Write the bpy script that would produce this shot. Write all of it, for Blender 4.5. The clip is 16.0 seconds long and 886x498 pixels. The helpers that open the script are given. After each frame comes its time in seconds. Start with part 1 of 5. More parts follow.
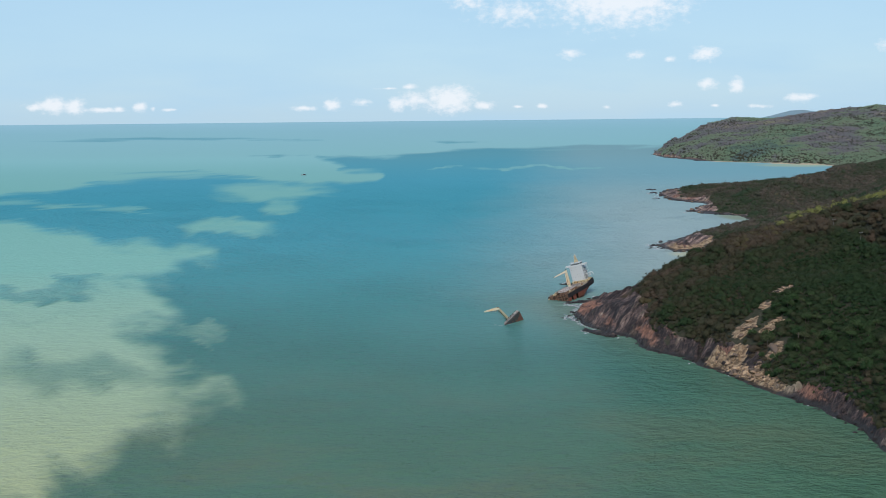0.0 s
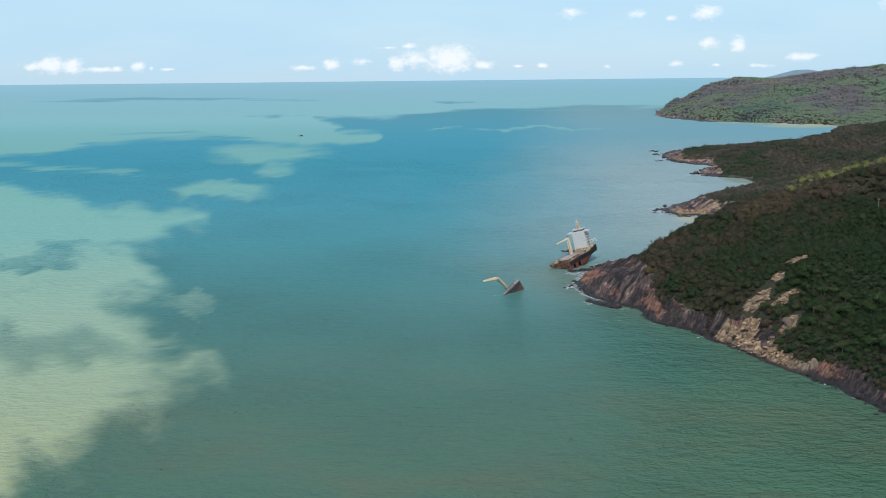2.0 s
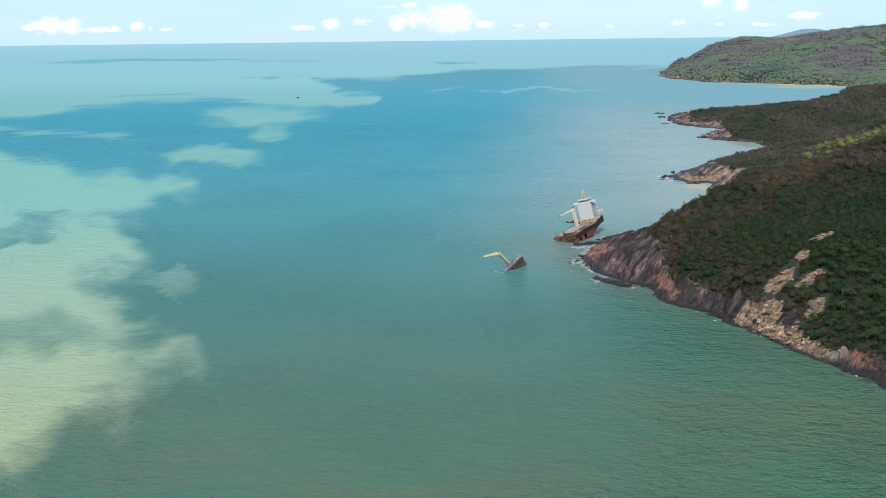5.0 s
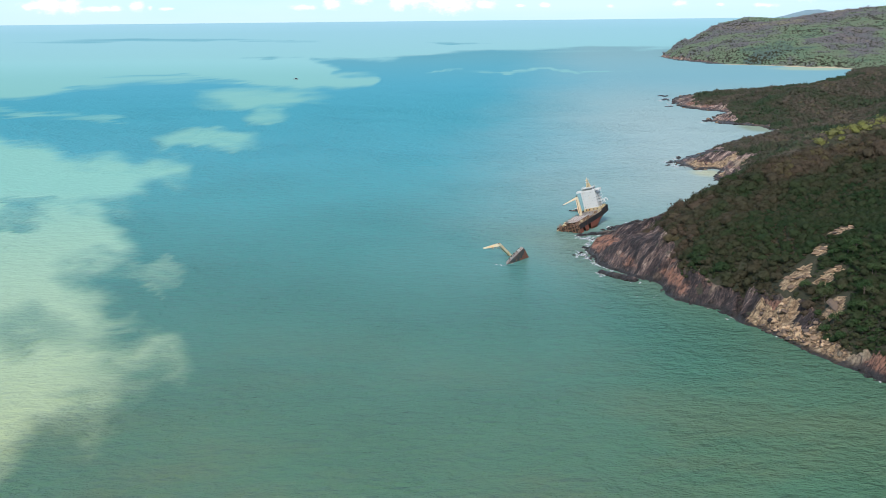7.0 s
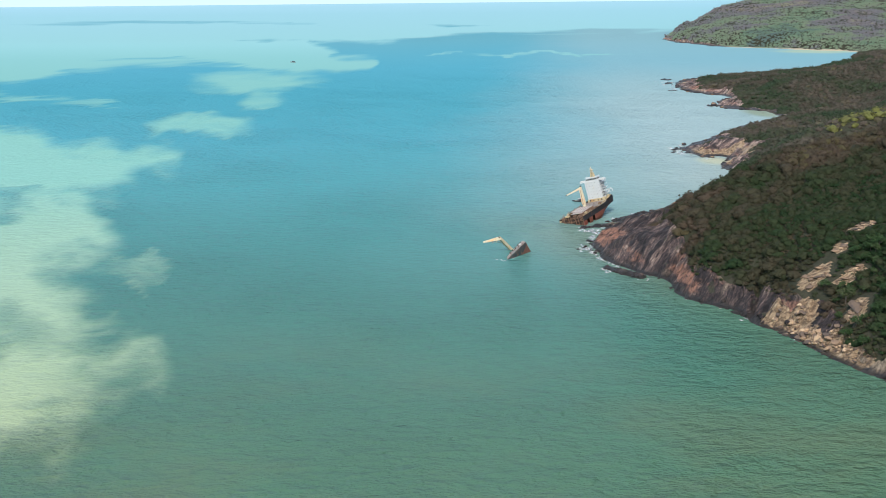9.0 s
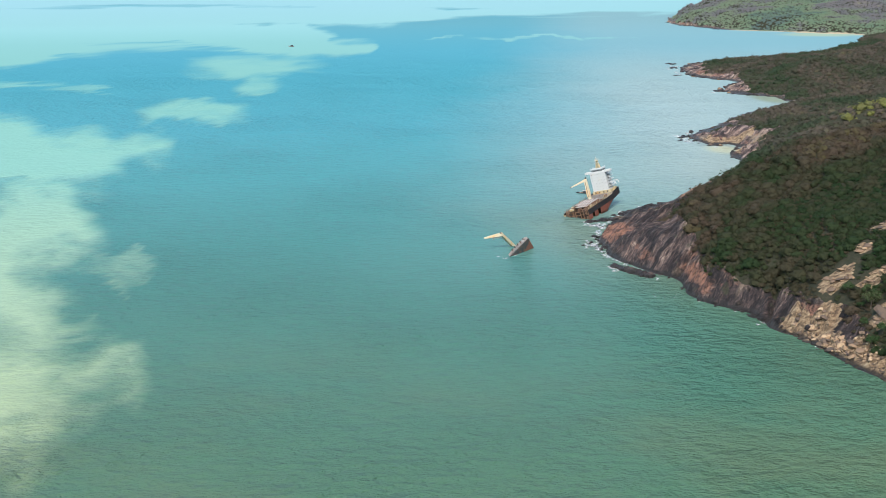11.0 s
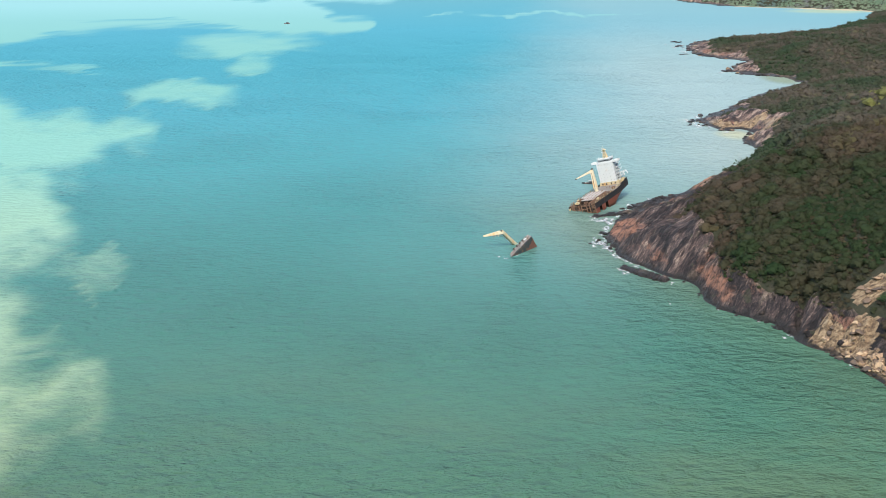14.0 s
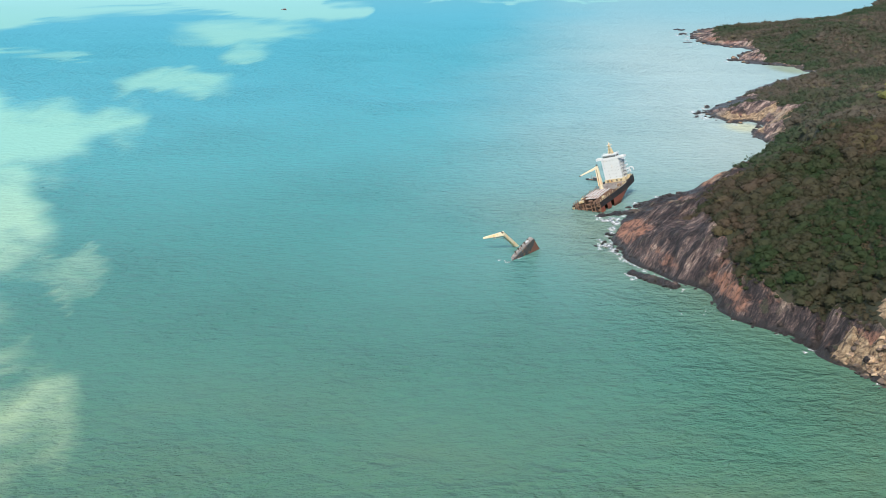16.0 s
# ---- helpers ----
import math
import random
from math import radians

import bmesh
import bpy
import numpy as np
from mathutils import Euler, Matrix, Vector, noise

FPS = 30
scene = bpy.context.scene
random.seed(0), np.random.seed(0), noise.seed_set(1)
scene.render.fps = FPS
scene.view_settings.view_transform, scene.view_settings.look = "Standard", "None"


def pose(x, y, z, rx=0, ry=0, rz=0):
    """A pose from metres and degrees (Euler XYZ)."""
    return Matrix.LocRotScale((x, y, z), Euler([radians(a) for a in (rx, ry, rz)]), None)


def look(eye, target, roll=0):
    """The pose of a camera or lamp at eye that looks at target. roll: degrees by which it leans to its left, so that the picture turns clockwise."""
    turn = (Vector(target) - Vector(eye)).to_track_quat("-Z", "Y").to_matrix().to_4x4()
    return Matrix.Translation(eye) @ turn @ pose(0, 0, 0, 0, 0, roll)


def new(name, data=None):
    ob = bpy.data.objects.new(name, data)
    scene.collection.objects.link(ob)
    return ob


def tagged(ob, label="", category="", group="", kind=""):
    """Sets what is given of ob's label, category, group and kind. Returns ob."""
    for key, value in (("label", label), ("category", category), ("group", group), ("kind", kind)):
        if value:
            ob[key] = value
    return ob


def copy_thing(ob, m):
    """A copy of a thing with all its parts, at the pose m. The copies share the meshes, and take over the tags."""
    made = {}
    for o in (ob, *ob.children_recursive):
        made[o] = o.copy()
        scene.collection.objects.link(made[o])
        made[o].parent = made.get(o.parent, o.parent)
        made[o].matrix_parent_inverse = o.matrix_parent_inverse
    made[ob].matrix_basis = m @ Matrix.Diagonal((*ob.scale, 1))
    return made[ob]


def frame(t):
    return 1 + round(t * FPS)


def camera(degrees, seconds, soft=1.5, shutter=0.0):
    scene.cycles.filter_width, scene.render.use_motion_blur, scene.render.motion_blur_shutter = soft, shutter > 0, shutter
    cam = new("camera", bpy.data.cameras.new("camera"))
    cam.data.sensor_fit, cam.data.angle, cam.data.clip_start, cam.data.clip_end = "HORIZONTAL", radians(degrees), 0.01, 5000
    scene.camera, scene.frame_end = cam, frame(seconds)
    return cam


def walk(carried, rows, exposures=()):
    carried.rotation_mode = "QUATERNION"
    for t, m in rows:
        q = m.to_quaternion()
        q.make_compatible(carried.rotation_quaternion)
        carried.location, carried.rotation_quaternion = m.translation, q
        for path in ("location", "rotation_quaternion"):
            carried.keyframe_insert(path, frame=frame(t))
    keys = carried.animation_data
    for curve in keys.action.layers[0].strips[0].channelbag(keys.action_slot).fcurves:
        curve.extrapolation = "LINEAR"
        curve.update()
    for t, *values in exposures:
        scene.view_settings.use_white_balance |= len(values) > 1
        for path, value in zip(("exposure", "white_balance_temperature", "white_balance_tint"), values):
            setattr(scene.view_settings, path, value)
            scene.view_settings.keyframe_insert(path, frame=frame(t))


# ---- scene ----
cam = camera(42.5, 16.0, soft=0.8)
PATH = [
    (0, (-2.169, 4.882, 176.945), (-2.228, 6.867, 176.707), -0.6),
    (0.5, (-1.842, 14.936, 177.085), (-1.902, 16.919, 176.827), -0.6),
    (1, (-1.633, 24.944, 177.208), (-1.692, 26.923, 176.93), -0.6),
    (1.5, (-1.438, 34.928, 177.327), (-1.498, 36.906, 177.034), -0.6),
    (2, (-1.216, 44.865, 177.544), (-1.275, 46.84, 177.237), -0.6),
    (2.5, (-0.947, 54.69, 177.74), (-1.007, 56.663, 177.418), -0.7),
    (3, (-0.699, 64.339, 177.878), (-0.76, 66.311, 177.545), -0.7),
    (3.5, (-0.593, 73.95, 177.972), (-0.654, 75.92, 177.629), -0.7),
    (4, (-0.515, 83.518, 178.049), (-0.576, 85.486, 177.695), -0.7),
    (6.5, (0.05, 131.41, 179.011), (-0.012, 133.369, 178.61), -0.7),
    (7, (0.21, 140.93, 179.067), (0.148, 142.887, 178.659), -0.6),
    (7.5, (0.253, 150.5, 179.113), (0.191, 152.455, 178.698), -0.6),
    (8, (0.293, 160.096, 179.126), (0.231, 162.05, 178.703), -0.6),
    (8.5, (0.408, 169.763, 179.152), (0.346, 171.715, 178.721), -0.6),
    (9, (0.508, 179.517, 179.175), (0.446, 181.468, 178.737), -0.6),
    (11.5, (1.432, 228.117, 179.408), (1.367, 230.059, 178.935), -0.7),
    (12, (1.547, 237.591, 179.444), (1.482, 239.532, 178.964), -0.7),
    (12.5, (1.527, 247.05, 179.601), (1.462, 248.989, 179.114), -0.8),
    (13, (1.632, 256.541, 179.806), (1.567, 258.478, 179.312), -0.7),
    (13.5, (1.781, 266.043, 179.951), (1.716, 267.978, 179.45), -0.7),
    (14, (1.894, 275.521, 180.07), (1.829, 277.454, 179.564), -0.7),
    (14.5, (1.917, 284.971, 180.188), (1.851, 286.903, 179.676), -0.7),
    (15, (1.836, 294.362, 180.257), (1.771, 296.293, 179.739), -0.7),
    (15.5, (1.816, 303.711, 180.303), (1.751, 305.64, 179.778), -0.6),
    (16, (1.846, 312.957, 180.315), (1.782, 314.885, 179.785), -0.6),
]
EXPOSURES = [(0, 0.02, 6420, 10), (3.5, 0.28, 6500, 10), (7, 0.54, 6620, 10), (12, 0.79, 6820, 10), (16, 0.88, 6920, 10)]
walk(cam, [(t, look(eye, target, roll)) for t, eye, target, roll in PATH], EXPOSURES)

# ------------------------------------------------------------------ world and sun
SUN_AZ, SUN_EL = -170.0, 48.0          # degrees, azimuth clockwise from +y, elevation


def build_world():
    w = bpy.data.worlds.new("sky")
    scene.world = w
    w.use_nodes = True
    nt = w.node_tree
    nt.nodes.clear()
    N, L = nt.nodes.new, nt.links.new
    out, bg = N("ShaderNodeOutputWorld"), N("ShaderNodeBackground")
    bg.inputs["Strength"].default_value = 0.12
    sky = N("ShaderNodeTexSky")
    sky.sky_type, sky.sun_disc = "NISHITA", False
    sky.sun_elevation, sky.sun_rotation = radians(SUN_EL), radians(SUN_AZ)
    sky.altitude, sky.air_density, sky.dust_density, sky.ozone_density = 50, 1.0, 0.4, 3.0
    co = N("ShaderNodeTexCoord")
    sep = N("ShaderNodeSeparateXYZ")
    L(co.outputs["Generated"], sep.inputs[0])

    def math_node(op, a, b=None):
        m = N("ShaderNodeMath")
        m.operation = op
        for k, v in enumerate((a, b)):
            if v is None:
                continue
            if isinstance(v, (int, float)):
                m.inputs[k].default_value = v
            else:
                L(v, m.inputs[k])
        return m.outputs[0]

    az = math_node("MULTIPLY", math_node("ARCTAN2", sep.outputs[0], sep.outputs[1]), 57.2958)
    el = math_node("MULTIPLY", math_node("ARCSINE", sep.outputs[2]), 57.2958)
    ang = N("ShaderNodeCombineXYZ")
    L(az, ang.inputs[0]), L(el, ang.inputs[1])
    # cumulus: azimuth, elevation, half width, half height, density
    low_clouds = [(-21.2, 0.42, 0.62, 0.26, 1.0), (-20.4, 0.52, 0.74, 0.43, 1.25), (-19.5, 0.46, 0.68, 0.43, 1.2), (-18.2, 0.29, 1.28, 0.17, 1.0), (-17.4, 0.33, 0.37, 0.2, 1.1),
                  (-16.4, 0.41, 0.37, 0.28, 1.15), (-15.8, 0.32, 0.17, 0.17, 1), (-15.0, 0.26, 0.45, 0.11, 1), (-8.5, 0.28, 0.74, 0.17, 1.1), (-7.1, 0.43, 0.57, 0.31, 1.15),
                  (-5.7, 0.55, 0.68, 0.34, 0.85), (-3.9, 0.45, 0.51, 0.45, 1.15), (-3.0, 0.67, 1.42, 0.68, 0.9), (-1.3, 0.65, 1.36, 0.77, 1.25), (-3.3, 1.28, 0.62, 0.2, 0.95),
                  (-4.3, 1.21, 1.02, 0.11, 0.75), (0.4, 0.33, 0.62, 0.26, 1.2), (2.1, 0.25, 0.34, 0.11, 1.0), (3.3, 0.27, 0.34, 0.17, 1.1)]
    high_clouds = [(6.5, 0.18, 0.26, 0.14, 1.0), (9.8, 0.28, 0.4, 0.2, 1.1), (11.7, 0.2, 0.26, 0.11, 1), (13.8, 0.15, 0.97, 0.17, 0.8), (4.7, 2.82, 0.97, 0.45, 0.8),
                   (7.9, 2.71, 0.91, 0.4, 0.8), (9.5, 2.46, 0.51, 0.28, 0.75), (11.2, 2.7, 0.97, 0.51, 1.0), (11.3, 1.27, 0.68, 0.45, 0.95), (12.7, 1.14, 0.57, 0.51, 1.0),
                   (15.7, 0.55, 0.97, 0.28, 1.05), (19.3, 2.89, 0.74, 0.51, 0.7), (7.0, 5.46, 3.69, 1.53, 1.25), (1.8, 4.86, 3.41, 1.19, 0.72), (-0.3, 5.62, 1.7, 1.14, 0.8),
                   (-30.0, 1.0, 4.0, 0.6, 1.0), (34.0, 1.2, 5.0, 0.7, 1.0)]
    total = None
    for a, e, w_, h_, dens in low_clouds + high_clouds:
        sub, mul, ln = N("ShaderNodeVectorMath"), N("ShaderNodeVectorMath"), N("ShaderNodeVectorMath")
        sub.operation, mul.operation, ln.operation = "SUBTRACT", "MULTIPLY", "LENGTH"
        sub.inputs[1].default_value, mul.inputs[1].default_value = (a, e, 0), (1 / w_, 1 / h_, 0)
        L(ang.outputs[0], sub.inputs[0]), L(sub.outputs[0], mul.inputs[0]), L(mul.outputs[0], ln.inputs[0])
        v = math_node("SUBTRACT", dens, ln.outputs["Value"])
        total = v if total is None else math_node("MAXIMUM", total, v)
    stretch = N("ShaderNodeMapping")
    stretch.inputs["Scale"].default_value = (2.0, 3.0, 1)
    L(ang.outputs[0], stretch.inputs[0])
    puff = N("ShaderNodeTexNoise")
    puff.inputs["Scale"].default_value, puff.inputs["Detail"].default_value, puff.inputs["Roughness"].default_value = 1.0, 7, 0.6
    L(stretch.outputs[0], puff.inputs["Vector"])
    d = math_node("ADD", total, math_node("MULTIPLY", math_node("SUBTRACT", puff.outputs["Fac"], 0.53), 1.7))
    ramp = N("ShaderNodeMapRange")
    ramp.interpolation_type = "SMOOTHSTEP"
    ramp.inputs["From Min"].default_value, ramp.inputs["From Max"].default_value = 0.0, 0.95
    ramp.inputs["To Max"].default_value = 0.8
    L(d, ramp.inputs["Value"])
    # thin veil over the whole low sky
    veil = N("ShaderNodeTexNoise")
    veil.inputs["Scale"].default_value, veil.inputs["Detail"].default_value = 0.16, 5
    vs = N("ShaderNodeMapping")
    vs.inputs["Scale"].default_value = (0.5, 2.2, 1)
    L(ang.outputs[0], vs.inputs[0]), L(vs.outputs[0], veil.inputs["Vector"])
    vr = N("ShaderNodeMapRange")
    vr.inputs["From Min"].default_value, vr.inputs["From Max"].default_value, vr.inputs["To Max"].default_value = 0.42, 0.8, 0.2
    L(veil.outputs["Fac"], vr.inputs["Value"])
    m0, m1 = N("ShaderNodeMix"), N("ShaderNodeMix")
    for m in (m0, m1):
        m.data_type = "RGBA"
    m0.inputs["B"].default_value = (3.6, 5.5, 7.1, 1)
    m1.inputs["B"].default_value = (7.6, 7.8, 8.1, 1)
    low = N("ShaderNodeMapRange")
    low.interpolation_type = "SMOOTHSTEP"
    low.inputs["From Min"].default_value, low.inputs["From Max"].default_value = 2.0, 35.0
    low.inputs["To Min"].default_value, low.inputs["To Max"].default_value = 0.78, 0.12
    L(el, low.inputs["Value"])
    haze = math_node("ADD", low.outputs[0], vr.outputs[0])
    L(sky.outputs[0], m0.inputs["A"]), L(haze, m0.inputs["Factor"])
    m0.clamp_factor = True
    L(m0.outputs["Result"], m1.inputs["A"]), L(ramp.outputs[0], m1.inputs["Factor"])
    L(m1.outputs["Result"], bg.inputs["Color"]), L(bg.outputs[0], out.inputs[0])


build_world()
sun_data = bpy.data.lights.new("sun", "SUN")
sun_data.energy, sun_data.angle, sun_data.color = 2.7, radians(18), (1.0, 0.95, 0.88)
sun = new("sun", sun_data)
sun.matrix_world = look((math.sin(radians(SUN_AZ)) * math.cos(radians(SUN_EL)) * 400, math.cos(radians(SUN_AZ)) * math.cos(radians(SUN_EL)) * 400,
                         math.sin(radians(SUN_EL)) * 400), (0, 0, 0))


# ------------------------------------------------------------------ materials
class Mat:
    """A small wrapper to write node materials in a few lines."""

    def __init__(self, name, rough=0.8, metal=0.0, spec=0.5):
        self.m = bpy.data.materials.new(name)
        self.m.use_nodes = True
        self.nt = self.m.node_tree
        self.b = self.nt.nodes["Principled BSDF"]
        self.b.inputs["Roughness"].default_value, self.b.inputs["Metallic"].default_value = rough, metal
        self.b.inputs["Specular IOR Level"].default_value = spec
        self.geo = self.nt.nodes.new("ShaderNodeNewGeometry")
        self.pos = self.geo.outputs["Position"]

    def node(self, kind, **inputs):
        n = self.nt.nodes.new(kind)
        for k, v in inputs.items():
            self.put(n, k, v)
        return n

    def put(self, n, key, v):
        key = key.replace("_", " ")
        s = n.inputs[int(key[1:])] if key[0] == "i" and key[1:].isdigit() else n.inputs[key]
        if isinstance(v, bpy.types.NodeSocket):
            self.nt.links.new(v, s)
        else:
            s.default_value = v

    def math(self, op, a, b=0.0, c=0.0):
        n = self.nt.nodes.new("ShaderNodeMath")
        n.operation = op
        for k, v in enumerate((a, b, c)):
            self.put(n, "i%d" % k, v)
        return n.outputs[0]

    def scaled(self, x, y, z, turn=0.0, source=None):
        n = self.node("ShaderNodeMapping", Vector=source or self.pos, Scale=(x, y, z), Rotation=(0, 0, radians(turn)))
        return n.outputs[0]

    def along(self, turn, x, y, z):
        """Stretched along a bearing: turned first, then scaled."""
        return self.scaled(x, y, z, 0.0, self.scaled(1, 1, 1, turn))

    def noise(self, scale, detail=4, rough=0.55, vector=None, distort=0.0):
        return self.node("ShaderNodeTexNoise", Vector=vector or self.pos, Scale=scale, Detail=detail, Roughness=rough, Distortion=distort).outputs["Fac"]

    def range(self, v, a, b, c=0.0, d=1.0, smooth=True):
        n = self.node("ShaderNodeMapRange", Value=v, From_Min=a, From_Max=b, To_Min=c, To_Max=d)
        n.interpolation_type = "SMOOTHSTEP" if smooth else "LINEAR"
        return n.outputs[0]

    def mix(self, f, a, b, blend="MIX"):
        n = self.nt.nodes.new("ShaderNodeMix")
        n.data_type, n.blend_type = "RGBA", blend
        for k, v in (("Factor", f), ("A", a), ("B", b)):
            if isinstance(v, tuple) and len(v) == 3:
                v = (*v, 1)
            self.put(n, k, v)
        return n.outputs["Result"]

    def ramp(self, f, stops):
        n = self.node("ShaderNodeValToRGB", Fac=f)
        e = n.color_ramp.elements
        while len(e) < len(stops):
            e.new(0.5)
        for s, (p, c) in zip(e, stops):
            s.position, s.color = p, (*c, 1) if len(c) == 3 else c
        return n.outputs["Color"]

    def bump(self, height, strength=0.5, dist=1.0, before=None):
        n = self.node("ShaderNodeBump", Height=height, Strength=strength, Distance=dist)
        if before:
            self.put(n, "Normal", before)
        self.put(self.b, "Normal", n.outputs[0])
        return n.outputs[0]

    def color(self, v):
        self.put(self.b, "Base Color", (*v, 1) if isinstance(v, tuple) and len(v) == 3 else v)
        return self


def mat_water():
    m = Mat("sea_water", rough=0.4, spec=0.0)
    m.b.inputs["IOR"].default_value = 1.33
    sep = m.node("ShaderNodeSeparateXYZ", Vector=m.pos)
    # a clear rippled surface over the milky body of the water; duller far out
    m.b.inputs["Specular IOR Level"].default_value = 0.0
    m.b.inputs["Coat IOR"].default_value = 1.33
    m.b.inputs["Coat Roughness"].default_value = 0.24
    m.put(m.b, "Coat Weight", m.range(sep.outputs[1], 400, 2500, 0.75, 0.0))
    sep = m.node("ShaderNodeSeparateXYZ", Vector=m.pos)
    x, y = sep.outputs[0], sep.outputs[1]
    # the sheet bends up to the horizon beyond 4600 m: far is the true distance there
    far = m.math("DIVIDE", 4600.0, m.math("MAXIMUM", m.math("SUBTRACT", 1.0, m.math("DIVIDE", m.math("SUBTRACT", y, 4600.0), 375.0)), 0.19))
    far = m.math("MAXIMUM", y, m.math("MULTIPLY", far, m.math("GREATER_THAN", y, 4600.0)))
    # sunlit and cloud-shaded water, put in by colour: a map on the sheet, its edge frayed by streaky noise
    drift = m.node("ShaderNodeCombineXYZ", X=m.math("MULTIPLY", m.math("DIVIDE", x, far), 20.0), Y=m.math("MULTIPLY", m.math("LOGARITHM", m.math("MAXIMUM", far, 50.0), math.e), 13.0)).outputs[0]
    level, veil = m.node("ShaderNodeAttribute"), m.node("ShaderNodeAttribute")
    level.attribute_name, veil.attribute_name = "sunlit_level", "shade_veil"
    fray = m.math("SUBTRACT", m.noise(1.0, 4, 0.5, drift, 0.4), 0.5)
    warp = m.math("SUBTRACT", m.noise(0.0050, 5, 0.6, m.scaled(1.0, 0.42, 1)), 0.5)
    sun_patch = m.range(m.math("ADD", level.outputs["Fac"], m.math("MULTIPLY", fray, 2.0)), -1.0, 1.0)
    sun_patch = m.math("MULTIPLY", sun_patch, m.math("SUBTRACT", 1.0, m.math("MULTIPLY", veil.outputs["Fac"], m.range(fray, -0.2, 0.15, 1.0, 0.75))))
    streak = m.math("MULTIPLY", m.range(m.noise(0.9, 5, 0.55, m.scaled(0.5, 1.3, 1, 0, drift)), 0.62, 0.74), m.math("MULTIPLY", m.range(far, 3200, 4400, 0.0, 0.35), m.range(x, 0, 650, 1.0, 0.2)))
    sun_patch = m.math("MAXIMUM", sun_patch, streak)
    # deep: cloud-shaded sea, pale: sunlit sea; far stops hold sky reflection and haze
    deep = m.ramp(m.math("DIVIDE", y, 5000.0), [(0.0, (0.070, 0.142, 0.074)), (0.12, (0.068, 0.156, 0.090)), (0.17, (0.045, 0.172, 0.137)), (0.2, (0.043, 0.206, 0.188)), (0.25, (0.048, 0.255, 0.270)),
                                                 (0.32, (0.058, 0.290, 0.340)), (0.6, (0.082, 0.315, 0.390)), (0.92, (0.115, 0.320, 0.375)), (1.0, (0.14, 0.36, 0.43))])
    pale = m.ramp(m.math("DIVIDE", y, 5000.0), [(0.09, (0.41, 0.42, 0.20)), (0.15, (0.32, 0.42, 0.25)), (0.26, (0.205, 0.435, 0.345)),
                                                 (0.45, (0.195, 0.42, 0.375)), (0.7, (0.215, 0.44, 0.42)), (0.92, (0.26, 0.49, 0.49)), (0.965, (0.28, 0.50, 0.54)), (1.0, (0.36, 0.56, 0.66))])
    # greyer, paler water along the coast, olive water close in
    lean = m.math("ADD", m.math("SUBTRACT", x, m.math("MULTIPLY", y, 0.06)), m.math("MULTIPLY", warp, 150.0))
    inshore = m.range(lean, -190.0, 190.0)
    inshore = m.math("MULTIPLY", inshore, m.math("MULTIPLY", m.range(y, 720, 1300), m.range(y, 1800, 3400, 1.0, 0.45)))
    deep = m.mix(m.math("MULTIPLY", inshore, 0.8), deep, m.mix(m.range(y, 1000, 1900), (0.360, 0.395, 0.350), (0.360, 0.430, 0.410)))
    mott = m.range(m.noise(0.009, 5, 0.6, m.scaled(0.7, 1.0, 1)), 0.42, 0.66)
    near = m.range(m.math("ADD", y, m.math("MULTIPLY", warp, 260.0)), 480, 820, 0.75, 0.0)
    deep = m.mix(m.math("MULTIPLY", mott, near), deep, (0.112, 0.142, 0.075))
    # olive water close to the shore
    olive = m.math("MULTIPLY", m.range(m.math("ADD", m.math("ADD", x, m.math("MULTIPLY", y, 0.36)), m.math("MULTIPLY", warp, 60.0)), 350, 450), m.range(y, 1000, 1160, 1.0, 0.0))
    deep = m.mix(m.math("MULTIPLY", olive, 0.7), deep, m.mix(m.range(y, 780, 980), (0.088, 0.165, 0.103), (0.175, 0.222, 0.155)))
    # sandy shallows in the coves
    for cx, cy, rx, ry, tone in ((256, 1408, 20, 34, (0.44, 0.45, 0.31)), (425, 1900, 26, 70, (0.24, 0.29, 0.20)), (1010, 3640, 130, 120, (0.34, 0.42, 0.30))):
        dx, dy = m.math("DIVIDE", m.math("SUBTRACT", x, float(cx)), float(rx)), m.math("DIVIDE", m.math("SUBTRACT", y, float(cy)), float(ry))
        shoal = m.math("ADD", m.math("SQRT", m.math("ADD", m.math("MULTIPLY", dx, dx), m.math("MULTIPLY", dy, dy))), m.math("MULTIPLY", warp, 0.8))
        deep = m.mix(m.range(shoal, 1.3, 0.4, 0.0, 0.85), deep, tone)
    # wind waves running across, with smaller chop on them
    up = m.node("ShaderNodeCombineXYZ", X=0.0, Y=0.0, Z=1.0).outputs[0]
    flat = m.noise(0.17, 1.5, 0.5, m.scaled(0.6, 1.15, 1, 8), 0.3)
    # steeper on the side they run to
    lead = m.node("ShaderNodeVectorMath", i0=m.pos, i1=m.node("ShaderNodeCombineXYZ", X=0.0, Y=m.math("MULTIPLY", flat, -2.5), Z=0.0).outputs[0]).outputs[0]
    swell = m.noise(0.18, 1.5, 0.5, m.scaled(0.72, 1.12, 1, 8, lead), 0.4)
    cross = m.noise(0.27, 2.0, 0.5, m.scaled(0.7, 1.15, 1, -22, lead), 0.3)
    swell = m.math("ADD", swell, m.math("MULTIPLY", cross, 0.8))
    chop = m.noise(0.8, 3, 0.62, m.scaled(0.65, 1.1, 1, -8, lead), 0.3)
    gust = m.range(m.noise(0.006, 3), 0.35, 0.7, 0.7, 1.3)
    gust = m.math("MULTIPLY", gust, m.range(sun_patch, 0.0, 1.0, 1.0, 0.4))
    gust = m.math("MULTIPLY", gust, m.range(y, 1500, 4000, 1.0, 0.15))
    gust = m.math("MULTIPLY", gust, m.range(y, 350, 1000, 1.15, 1.2))
    m.color(m.mix(sun_patch, deep, pale))
